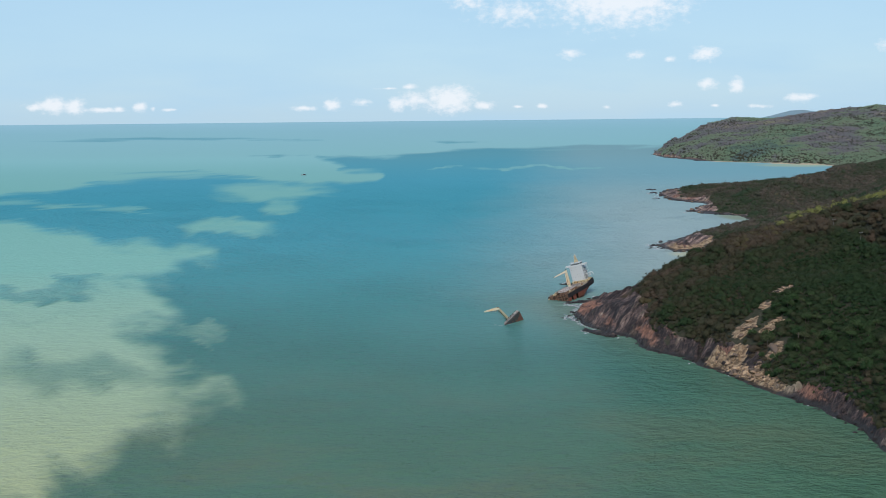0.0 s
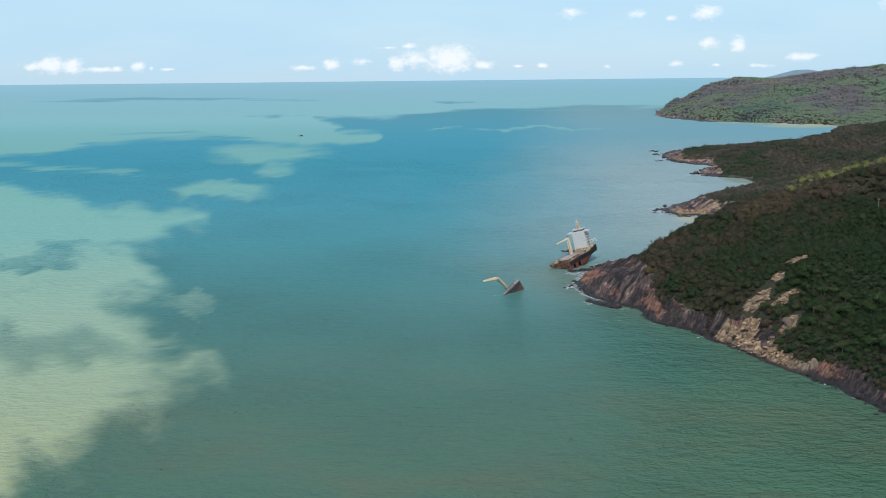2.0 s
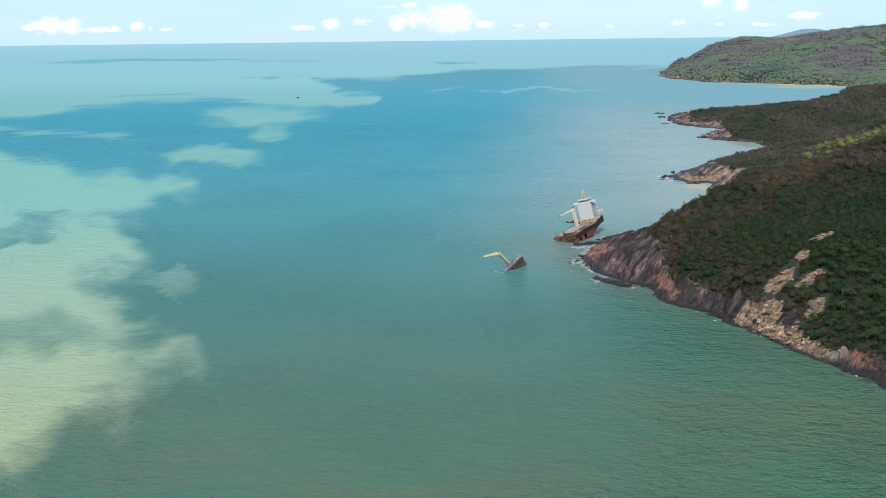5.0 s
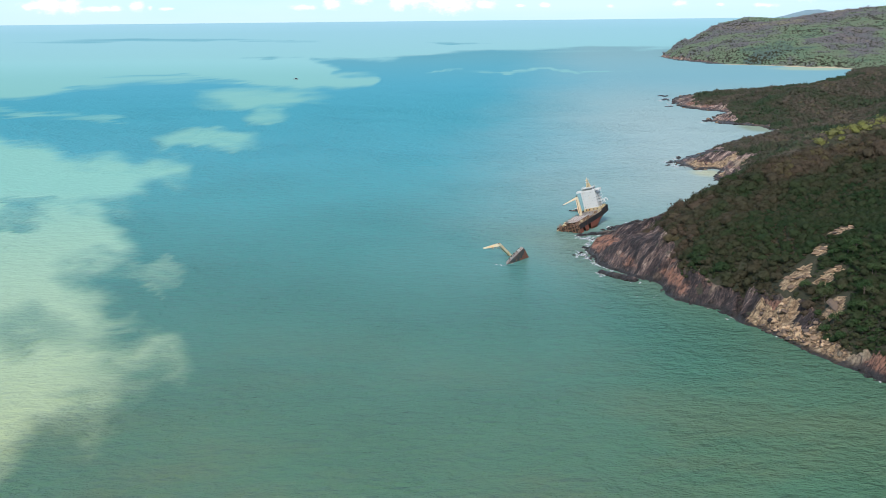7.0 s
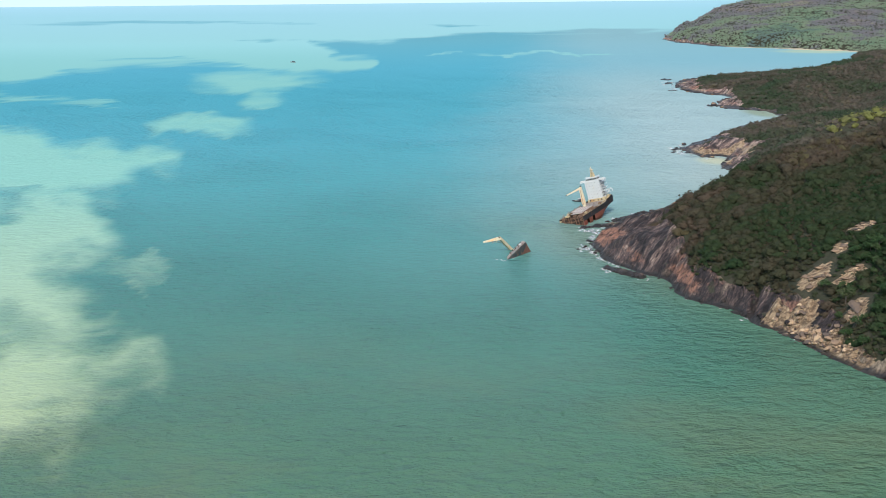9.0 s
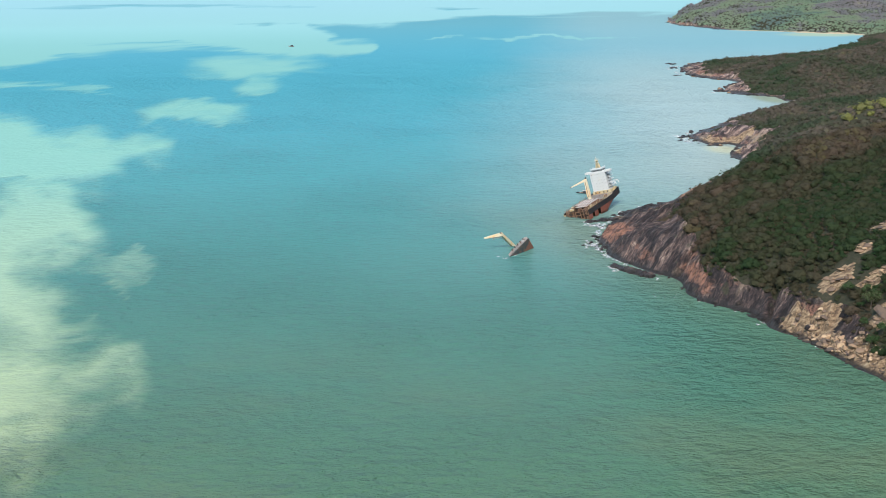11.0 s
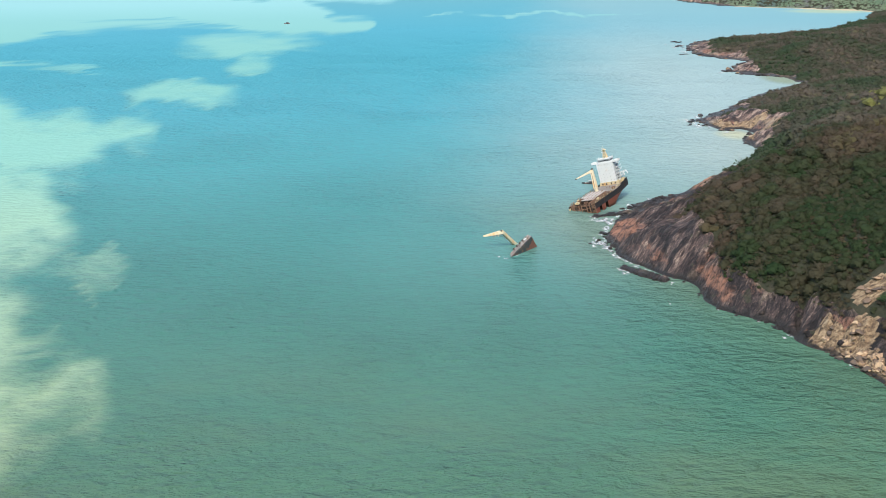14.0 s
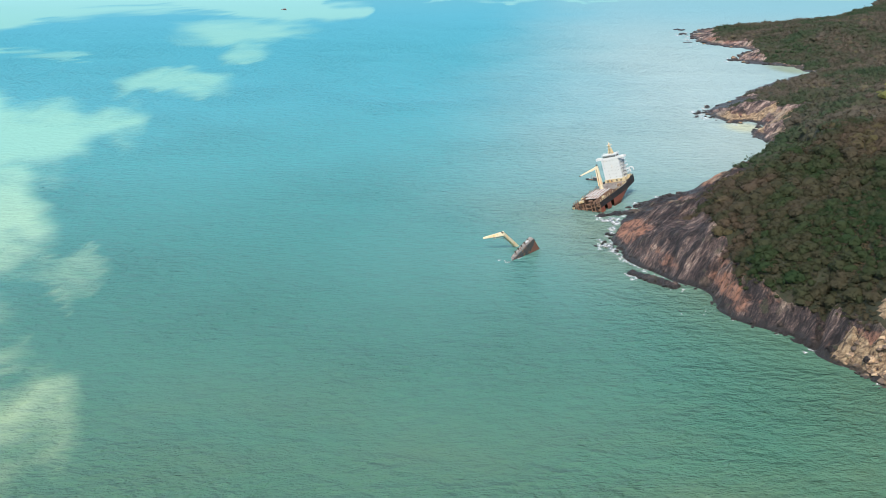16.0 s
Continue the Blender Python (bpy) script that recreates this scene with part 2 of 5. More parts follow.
    roll = m.math("ADD", m.noise(0.11, 3.0, 0.6, m.scaled(0.9, 1.0, 1, 10)), m.math("MULTIPLY", m.noise(0.06, 3.0, 0.55, m.scaled(0.8, 1.0, 1, -14)), 0.8))
    b0 = m.bump(m.math("MULTIPLY", roll, gust), 1.0, 3.2, up)
    b1 = m.bump(m.math("MULTIPLY", swell, m.math("MULTIPLY", gust, m.range(y, 500, 1300, 0.9, 1.25))), 1.0, 1.7, b0)
    b2 = m.bump(m.math("MULTIPLY", chop, m.math("MULTIPLY", gust, m.range(y, 600, 1500, 1.0, 0.4))), 1.0, 1.0, b1)
    m.nt.links.new(b2, m.b.inputs["Coat Normal"])
    return m.m


def mat_rock(name, stops, fine):
    m = Mat(name, rough=0.85)
    # slanting beds, broken into blocks, with joints between them
    lay = m.along(-42, 0.22, 1.1, 0.34)
    strata = m.noise(1.15 if fine else 0.8, 8, 0.82 if fine else 0.66, lay, 0.12)
    grain = m.noise(1.6, 8, 0.78)
    warped = m.node("ShaderNodeVectorMath", i0=m.along(-42, 0.14, 0.6, 0.16), i1=m.node("ShaderNodeTexNoise", Vector=m.pos, Scale=0.25, Detail=3.0).outputs["Color"])
    cells = m.node("ShaderNodeTexVoronoi", Vector=warped.outputs[0], Scale=0.42, Randomness=1.0)
    joints = m.node("ShaderNodeTexVoronoi", Vector=warped.outputs[0], Scale=0.42, Randomness=1.0)
    joints.feature = "DISTANCE_TO_EDGE"
    tone = m.node("ShaderNodeSeparateColor", Color=cells.outputs["Color"]).outputs[0]
    broad = m.noise(0.11, 6, 0.6, m.along(-42, 0.5, 1.2, 0.7))
    mixv = m.math("ADD", m.math("MULTIPLY", strata, 0.36), m.math("ADD", m.math("MULTIPLY", tone, 0.07), m.math("ADD", m.math("MULTIPLY", broad, 0.30), m.math("MULTIPLY", grain, 0.34))))
    base = m.ramp(mixv, stops)
    height = m.node("ShaderNodeSeparateXYZ", Vector=m.pos).outputs[2]
    splash = m.math("MULTIPLY", m.range(height, 2.0, 5.0), m.range(height, 8.0, 20.0, 1.0, 0.0))
    rust = m.range(m.math("ADD", m.noise(0.035, 6, 0.65, m.scaled(1, 0.8, 1.4, 30)), m.math("MULTIPLY", splash, 0.085)), 0.585, 0.69)
    base = m.mix(m.math("MULTIPLY", rust, m.range(mixv, 0.44, 0.58, 0.05, 0.9)), base, m.mix(grain, (0.56, 0.27, 0.17), (0.24, 0.115, 0.085)))
    tan = m.range(m.noise(0.026, 4, 0.5), 0.55, 0.66)
    base = m.mix(m.math("MULTIPLY", tan, m.range(mixv, 0.44, 0.6, 0.1, 0.85)), base, m.mix(grain, (0.56, 0.44, 0.30), (0.26, 0.19, 0.13)))
    base = m.mix(m.range(joints.outputs["Distance"], 0.0, 0.035, 0.6, 0.0), base, (0.014, 0.012, 0.012))
    lichen = m.range(m.noise(0.10, 5, 0.6), 0.58, 0.68, 0.0, 0.4)
    base = m.mix(lichen, base, (0.085, 0.095, 0.052))
    z = m.node("ShaderNodeSeparateXYZ", Vector=m.pos).outputs[2]
    tide = m.range(m.math("ADD", z, m.math("MULTIPLY", m.noise(0.22, 5), 5.5)), 3.9, 6.2, 0.9, 0.0)
    m.color(m.mix(tide, base, m.mix(grain, (0.040, 0.033, 0.030), (0.014, 0.012, 0.012))))
    m.put(m.b, "Roughness", m.range(tide, 0.0, 0.85, 0.9, 0.5, False))
    h = m.math("ADD", m.math("MULTIPLY", mixv, 1.2), m.range(joints.outputs["Distance"], 0.0, 0.06, -0.2, 0.0))
    m.bump(h, 1.0, 3.2)
    return m.m


def mat_pale_rock():
    m = Mat("pale_boulder", rough=0.88)
    info = m.node("ShaderNodeObjectInfo").outputs["Random"]
    n = m.noise(0.5, 6, 0.65)
    c = m.ramp(info, [(0.0, (0.085, 0.062, 0.05)), (0.35, (0.20, 0.13, 0.085)), (0.7, (0.36, 0.23, 0.135)), (1.0, (0.54, 0.375, 0.23))])
    c = m.mix(m.range(n, 0.45, 0.7), c, (0.09, 0.07, 0.06))
    z = m.node("ShaderNodeSeparateXYZ", Vector=m.pos).outputs[2]
    tide = m.range(m.math("ADD", z, m.math("MULTIPLY", n, 1.6)), 1.3, 2.4, 0.9, 0.0)
    m.color(m.mix(tide, c, (0.033, 0.029, 0.027)))
    m.bump(n, 0.7, 0.5)
    return m.m


def mat_tan_rock():
    m = Mat("tan_rock", rough=0.9)
    n, n2 = m.noise(0.5, 8, 0.75, m.scaled(0.5, 1.0, 0.6, 30), 0.3), m.noise(1.6, 7, 0.75)
    c = m.ramp(n, [(0.38, (0.07, 0.05, 0.04)), (0.47, (0.25, 0.160, 0.095)), (0.55, (0.47, 0.325, 0.195)), (0.66, (0.64, 0.49, 0.33))])
    c = m.mix(m.range(n2, 0.5, 0.68, 0.0, 0.7), c, (0.06, 0.055, 0.035))
    z = m.node("ShaderNodeSeparateXYZ", Vector=m.pos).outputs[2]
    tide = m.range(m.math("ADD", z, m.math("MULTIPLY", n2, 3.0)), 2.6, 4.0, 0.88, 0.0)
    m.color(m.mix(tide, c, (0.026, 0.022, 0.020)))
    m.bump(m.math("ADD", n, n2), 1.0, 1.6)
    return m.m


def mat_soil():
    m = Mat("undergrowth", rough=0.95)
    n, n2 = m.noise(0.18, 6, 0.65), m.noise(0.9, 5, 0.7)
    c = m.ramp(n, [(0.3, (0.022, 0.027, 0.012)), (0.5, (0.036, 0.036, 0.019)), (0.66, (0.055, 0.047, 0.028))])
    m.color(m.mix(m.range(n2, 0.4, 0.75, 0, 0.6), c, (0.014, 0.022, 0.008)))
    m.bump(m.math("ADD", n, n2), 0.9, 1.2)
    return m.m


def mat_sand():
    m = Mat("beach_sand", rough=0.95)
    n = m.noise(0.3, 5)
    m.color(m.mix(n, (0.36, 0.29, 0.19), (0.50, 0.42, 0.30)))
    m.bump(n, 0.3, 0.3)
    return m.m


def mat_leaves(name, stops, patch=0.03):
    """Foliage: the tint of each crown picks a hue, each clump varies a little."""
    m = Mat(name, rough=0.75, spec=0.2)
    tint = m.node("ShaderNodeAttribute")
    tint.attribute_name = "tint"
    isl = m.geo.outputs["Random Per Island"]
    f = m.math("ADD", m.math("MULTIPLY", tint.outputs["Fac"], 0.94), m.math("MULTIPLY", isl, 0.06))
    c = m.ramp(f, stops)
    c = m.mix(m.math("MULTIPLY", isl, 0.2), c, m.mix(1.0, c, (0.5, 0.55, 0.45), "MULTIPLY"))
    m.color(c)
    out = m.node("ShaderNodeAttribute")
    out.attribute_name = "outward"
    soft = m.node("ShaderNodeVectorMath", i0=m.node("ShaderNodeVectorMath", i0=out.outputs["Vector"], i1=(1.6, 1.6, 1.6)).outputs[0], i1=m.geo.outputs["Normal"])
    soft.inputs[0].links[0].from_node.operation = "MULTIPLY"
    soft = m.node("ShaderNodeVectorMath", i0=soft.outputs[0])
    soft.operation = "NORMALIZE"
    m.nt.links.new(soft.outputs[0], m.b.inputs["Normal"])
    glow = m.node("ShaderNodeBsdfTranslucent", Color=c)
    both = m.node("ShaderNodeMixShader", Fac=0.38, i1=m.b.outputs[0], i2=glow.outputs[0])
    m.nt.links.new(both.outputs[0], m.nt.nodes["Material Output"].inputs[0])
    return m.m


def mat_tree_leaves():
    m = Mat("tree_leaves", rough=0.7, spec=0.25)
    r = m.node("ShaderNodeObjectInfo").outputs["Random"]
    isl = m.geo.outputs["Random Per Island"]
    c = m.ramp(m.math("ADD", m.math("MULTIPLY", r, 0.8), m.math("MULTIPLY", isl, 0.2)),
               [(0.0, (0.022, 0.050, 0.015)), (0.35, (0.032, 0.066, 0.020)), (0.6, (0.046, 0.074, 0.025)), (0.85, (0.065, 0.070, 0.032)), (1.0, (0.080, 0.068, 0.040))])
    m.color(c)
    return m.m


def mat_bark():
    m = Mat("bark", rough=0.95)
    n = m.noise(3.0, 5)
    m.color(m.mix(n, (0.07, 0.055, 0.04), (0.17, 0.14, 0.11)))
    m.bump(n, 0.5, 0.1)
    return m.m


def mat_paint(name, col, rust=(0.16, 0.065, 0.03), amount=0.5, scale=0.5, rough=0.6, streak=True):
    """Old ship's paint with rust runs and stains, in the thing's own space."""
    m = Mat(name, rough=rough)
    obj = m.node("ShaderNodeTexCoord").outputs["Object"]
    runs = m.noise(scale, 6, 0.65, m.scaled(1.6, 1.6, 0.35, 0, obj) if streak else obj)
    blot = m.noise(scale * 0.35, 5, 0.6, obj)
    f = m.range(m.math("ADD", m.math("MULTIPLY", runs, 0.6), m.math("MULTIPLY", blot, 0.4)), 0.66 - 0.3 * amount, 0.80 - 0.3 * amount)
    dirt = m.mix(m.noise(scale * 2.3, 4, 0.6, obj), col, tuple(c * 0.72 for c in col))
    m.color(m.mix(m.math("MULTIPLY", f, 0.9), dirt, m.mix(blot, rust, tuple(c * 1.9 for c in rust))))
    m.put(m.b, "Roughness", m.range(f, 0, 1, rough, 0.92, False))
    m.bump(runs, 0.25, 0.08)
    return m.m


def mat_glass_dark():
    m = Mat("dark_glass", rough=0.12)
    m.color(m.mix(m.noise(2.0), (0.015, 0.018, 0.02), (0.04, 0.045, 0.05)))
    return m.m


def mat_foam():
    m = Mat("foam", rough=0.9)
    n = m.noise(1.3, 6, 0.75, m.scaled(1, 0.6, 1), 1.2)
    m.color(m.mix(n, (0.72, 0.76, 0.74), (0.88, 0.9, 0.88)))
    cover = m.node("ShaderNodeAttribute")
    cover.attribute_name = "cover"
    m.put(m.b, "Alpha", m.range(m.math("ADD", n, m.math("SUBTRACT", cover.outputs["Fac"], 0.5)), 0.56, 0.90, 0.0, 0.85))
    return m.m


TAN = mat_tan_rock()
ROCK = mat_rock("coast_rock", [(0.47, (0.011, 0.009, 0.010)), (0.515, (0.036, 0.026, 0.027)), (0.56, (0.080, 0.054, 0.051)), (0.605, (0.18, 0.123, 0.104)), (0.66, (0.48, 0.36, 0.29))], False)
HEADLAND_ROCK = mat_rock("headland_rock", [(0.475, (0.020, 0.016, 0.016)), (0.515, (0.085, 0.058, 0.054)), (0.548, (0.19, 0.125, 0.110)), (0.582, (0.36, 0.25, 0.205)), (0.63, (0.66, 0.50, 0.40))], True)
WATER, PALE, SOIL, SAND, BARK, FOAM = mat_water(), mat_pale_rock(), mat_soil(), mat_sand(), mat_bark(), mat_foam()
# cloud shade over the near hill is put into these darker leaf colours
LEAVES = mat_leaves("forest_leaves", [(0.0, (0.022, 0.052, 0.018)), (0.22, (0.036, 0.057, 0.022)), (0.42, (0.056, 0.058, 0.030)), (0.6, (0.082, 0.066, 0.042)),
                                      (0.78, (0.105, 0.075, 0.052)), (0.9, (0.12, 0.11, 0.045)), (1.0, (0.26, 0.25, 0.05))])
# a lighter copy for the headlands: their sunlight is in the leaf colours
SUNLIT_LEAVES = mat_leaves("sunlit_leaves", [(0.0, (0.036, 0.066, 0.032)), (0.25, (0.052, 0.078, 0.040)), (0.45, (0.078, 0.086, 0.052)), (0.62, (0.105, 0.092, 0.068)),
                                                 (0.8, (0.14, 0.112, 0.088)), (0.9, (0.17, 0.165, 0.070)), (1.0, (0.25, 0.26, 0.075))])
# aerial haze and sunlight of the far headland are mixed into these colours
HAZY_LEAVES = mat_leaves("hazy_leaves", [(0.0, (0.13, 0.185, 0.185)), (0.25, (0.21, 0.31, 0.20)), (0.45, (0.26, 0.31, 0.21)), (0.6, (0.215, 0.215, 0.235)), (0.8, (0.26, 0.225, 0.235)), (1.0, (0.42, 0.40, 0.25))])
TREE_LEAVES = mat_tree_leaves()
HULL_BLACK = mat_paint("hull_black", (0.062, 0.060, 0.064), (0.17, 0.085, 0.055), 0.5, 0.8)
BOW_BLACK = mat_paint("bow_black", (0.10, 0.095, 0.10), (0.30, 0.15, 0.09), 0.6, 1.1)
HULL_RED = mat_paint("hull_red", (0.50, 0.165, 0.105), (0.24, 0.085, 0.05), 0.42, 0.7)
WHITE = mat_paint("white_paint", (0.70, 0.70, 0.68), (0.46, 0.34, 0.22), 0.32, 0.6)
CREAM = mat_paint("cream_paint", (0.80, 0.68, 0.47), (0.50, 0.25, 0.08), 0.52, 0.7)
RUST = mat_paint("rusted_steel", (0.27, 0.155, 0.10), (0.07, 0.035, 0.022), 0.6, 0.8, 0.9)
RUST_DARK = mat_paint("dark_rusted_steel", (0.075, 0.050, 0.038), (0.16, 0.075, 0.035), 0.4, 0.8, 0.9)
STAIN = mat_paint("stained_deckhouse", (0.62, 0.50, 0.30), (0.34, 0.17, 0.06), 0.5, 0.5)
HATCH = mat_paint("hatch_grey", (0.52, 0.46, 0.42), (0.30, 0.14, 0.09), 0.48, 0.35)
GLASS = mat_glass_dark()
BOAT_DARK = mat_paint("boat_dark", (0.045, 0.055, 0.065), (0.1, 0.07, 0.05), 0.2)
BOAT_RED = mat_paint("boat_red", (0.42, 0.08, 0.05), (0.2, 0.1, 0.06), 0.15)
CONCRETE = mat_paint("pole_concrete", (0.22, 0.21, 0.19), (0.2, 0.17, 0.14), 0.3)


# ------------------------------------------------------------------ helpers
def part(name, bm, material, parent=None, label=""):
    me = bpy.data.meshes.new(name)
    bm.to_mesh(me)
    bm.free()
    me.materials.append(material)
    ob = new(name, me)
    if parent is not None:
        ob.parent = parent
    if label:
        ob["label"] = label
    return ob


def box_bm(bm, x0, x1, y0, y1, z0, z1):
    r = bmesh.ops.create_cube(bm, size=1)
    bmesh.ops.scale(bm, vec=(x1 - x0, y1 - y0, z1 - z0), verts=r["verts"])
    bmesh.ops.translate(bm, vec=((x0 + x1) / 2, (y0 + y1) / 2, (z0 + z1) / 2), verts=r["verts"])
    return r["verts"]


def box(name, mat, parent, x0, x1, y0, y1, z0, z1, label="", bevel=0.06):
    bm = bmesh.new()
    box_bm(bm, x0, x1, y0, y1, z0, z1)
    if bevel:
        bmesh.ops.bevel(bm, geom=bm.edges[:], offset=min(bevel, 0.3 * min(x1 - x0, y1 - y0, z1 - z0)), segments=1, affect="EDGES")
    return part(name, bm, mat, parent, label)


def beam_bm(bm, a, b, w0, w1=None, h0=None, h1=None, sides=4):
    """A tapered bar from a to b."""
    a, b = Vector(a), Vector(b)
    w1 = w0 if w1 is None else w1
    h0 = w0 if h0 is None else h0
    h1 = w1 if h1 is None else h1
    q = (b - a).to_track_quat("Z", "Y").to_matrix()
    ring = []
    for c, w, h in ((a, w0, h0), (b, w1, h1)):
        vs = []
        for k in range(sides):
            t = 2 * math.pi * (k + 0.5) / sides
            s = 0.7071 if sides == 4 else 0.5
            vs.append(bm.verts.new(c + q @ Vector((math.cos(t) * w * s, math.sin(t) * h * s, 0))))
        ring.append(vs)
    for k in range(sides):
        bm.faces.new((ring[0][k], ring[0][(k + 1) % sides], ring[1][(k + 1) % sides], ring[1][k]))
    bm.faces.new(ring[0][::-1]), bm.faces.new(ring[1])


def bar(name, mat, parent, a, b, w0, w1=None, h0=None, h1=None, sides=4, label=""):
    bm = bmesh.new()
    beam_bm(bm, a, b, w0, w1, h0, h1, sides)
    return part(name, bm, mat, parent, label)


def value_noise(x, y, scale, seed=0):
    """Smooth noise in -1 .. 1 for arrays."""
    x, y = np.asarray(x, float) / scale + seed * 17.31, np.asarray(y, float) / scale + seed * 9.77
    xi, yi = np.floor(x).astype(np.int64), np.floor(y).astype(np.int64)
    fx, fy = x - xi, y - yi
    fx, fy = fx * fx * (3 - 2 * fx), fy * fy * (3 - 2 * fy)

    def h(a, b):
        v = np.sin(a * 127.1 + b * 311.7 + seed * 74.7) * 43758.5453
        return 2 * (v - np.floor(v)) - 1

    return (h(xi, yi) * (1 - fx) + h(xi + 1, yi) * fx) * (1 - fy) + (h(xi, yi + 1) * (1 - fx) + h(xi + 1, yi + 1) * fx) * fy


def fractal(x, y, scale, octaves=4, seed=0, gain=0.5):
    v, a = 0.0, 1.0
    for k in range(octaves):
        v = v + a * value_noise(x, y, scale / 2 ** k, seed + k)
        a *= gain
    return v


def mesh_object(name, verts, faces, mats, index=None, smooth=False):
    """A mesh from numpy arrays of quads or triangles."""
    me = bpy.data.meshes.new(name)
    n, k = faces.shape
    me.vertices.add(len(verts))
    me.vertices.foreach_set("co", verts.astype(np.float32).ravel())
    me.loops.add(n * k)
    me.loops.foreach_set("vertex_index", faces.astype(np.int32).ravel())
    me.polygons.add(n)
    me.polygons.foreach_set("loop_start", np.arange(0, n * k, k, dtype=np.int32))
    for m in mats:
        me.materials.append(m)
    if index is not None:
        me.polygons.foreach_set("material_index", index.astype(np.int32))
    me.polygons.foreach_set("use_smooth", np.full(n, smooth))
    me.update(calc_edges=True)
    return new(name, me)


def grid_faces(rows, cols):
    i = np.arange(rows - 1)[:, None] * cols + np.arange(cols - 1)[None, :]
    return np.stack([i, i + 1, i + cols + 1, i + cols], -1).reshape(-1, 4)


def segments(px, py, pts, closed):
    """Distance from points to a polyline, with the height at its foot where the points have one."""
    best, val = np.full(px.shape, 1e9), np.zeros(px.shape)
    n = len(pts)
    for k in range(n if closed else n - 1):
        a, b = pts[k], pts[(k + 1) % n]
        dx, dy = b[0] - a[0], b[1] - a[1]
        t = np.clip(((px - a[0]) * dx + (py - a[1]) * dy) / (dx * dx + dy * dy), 0, 1)
        d = np.hypot(px - a[0] - t * dx, py - a[1] - t * dy)
        if len(a) > 2:
            val = np.where(d < best, a[2] + t * (b[2] - a[2]), val)
        best = np.minimum(best, d)
    return best, val


# ------------------------------------------------------------------ sea
EYE_Z = 178.0


# the sunlit sea, painted against cloud shade and outlined to fit the first view, in thousandths: bearing x / distance
# and dip height / distance, from 177 m over the origin
SUNLIT_SEA = [(-601, 389.9), (-411, 357.4), (-397, 343.9), (-389, 330.6), (-354, 319.9), (-339, 301.4), (-334, 287.1), (-300, 280.3), (-256, 263.1), (-230, 247.5), (-273, 241.1), (-278, 225.5), (-292, 204.6),
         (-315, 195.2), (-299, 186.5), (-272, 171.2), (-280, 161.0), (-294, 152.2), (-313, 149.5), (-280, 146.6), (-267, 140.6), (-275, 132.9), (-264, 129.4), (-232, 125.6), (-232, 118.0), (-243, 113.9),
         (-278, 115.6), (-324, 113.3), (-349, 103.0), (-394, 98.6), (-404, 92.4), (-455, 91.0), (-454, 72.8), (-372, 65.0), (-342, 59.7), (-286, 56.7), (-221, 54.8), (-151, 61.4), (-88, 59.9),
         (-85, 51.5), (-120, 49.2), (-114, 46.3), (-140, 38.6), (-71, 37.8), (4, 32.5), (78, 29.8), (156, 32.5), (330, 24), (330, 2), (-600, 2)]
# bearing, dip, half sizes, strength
SUNLIT_PATCHES = [(-220, 100.4, 37, 6.4, 0.8), (-183, 69.1, 45, 7.9, 0.9), (-176, 81.6, 17, 5.0, 0.7), (-253, 189.3, 24, 7.4, 0.36), (70, 49.4, 60, 1.2, 0.75), (-24, 47.1, 15, 1.0, 0.5),
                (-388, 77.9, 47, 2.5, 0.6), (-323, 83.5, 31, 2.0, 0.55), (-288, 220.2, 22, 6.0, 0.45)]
CLOUD_SHADE = [(-390, 155.2, 40, 6.0, 0.55), (-157, 21.6, 50, 1.2, 0.6), (-276, 49.8, 47, 1.5, 0.6), (-163, 36.4, 25, 1.2, 0.6), (-213, 52.8, 20, 1.7, 0.6), (-8, 26.0, 16, 1.0, 0.55),
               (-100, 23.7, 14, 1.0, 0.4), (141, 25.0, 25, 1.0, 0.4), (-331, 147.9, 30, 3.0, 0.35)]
HALF_SHADE = [(-370, 227.7, 114, 17.9, 0.6), (-283, 233.2, 30, 10.9, 0.5), (-399, 178.3, 60, 5.0, 0.12), (-279, 254.1, 35, 14.9, 0.25)]


def sunlit_map(x, far):
    """How far inside the painted sunlit sea a place is, in widths of its soft edge, and how shaded it lies there."""
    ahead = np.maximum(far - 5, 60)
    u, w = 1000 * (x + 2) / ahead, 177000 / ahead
    # edges frayed by noise
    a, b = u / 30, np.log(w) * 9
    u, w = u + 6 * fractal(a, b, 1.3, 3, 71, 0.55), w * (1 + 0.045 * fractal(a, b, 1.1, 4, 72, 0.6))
    near, _ = segments(u, w, SUNLIT_SEA, True)
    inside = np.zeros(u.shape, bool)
    for (u0, w0), (u1, w1) in zip(SUNLIT_SEA, SUNLIT_SEA[1:] + SUNLIT_SEA[:1]):
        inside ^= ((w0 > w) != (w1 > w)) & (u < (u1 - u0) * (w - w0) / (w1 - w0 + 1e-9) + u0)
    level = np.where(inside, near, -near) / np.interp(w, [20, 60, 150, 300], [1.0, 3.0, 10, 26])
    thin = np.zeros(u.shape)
    for cu, cw, ru, rw, most in SUNLIT_PATCHES:
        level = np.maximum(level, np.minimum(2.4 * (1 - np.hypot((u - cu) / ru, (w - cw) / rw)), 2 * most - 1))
    for cu, cw, ru, rw, most in CLOUD_SHADE:
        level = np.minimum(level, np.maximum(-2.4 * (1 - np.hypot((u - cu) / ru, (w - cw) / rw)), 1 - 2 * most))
    for cu, cw, ru, rw, most in HALF_SHADE:
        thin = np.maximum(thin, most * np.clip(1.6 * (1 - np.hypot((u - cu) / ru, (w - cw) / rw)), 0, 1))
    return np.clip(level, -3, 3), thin


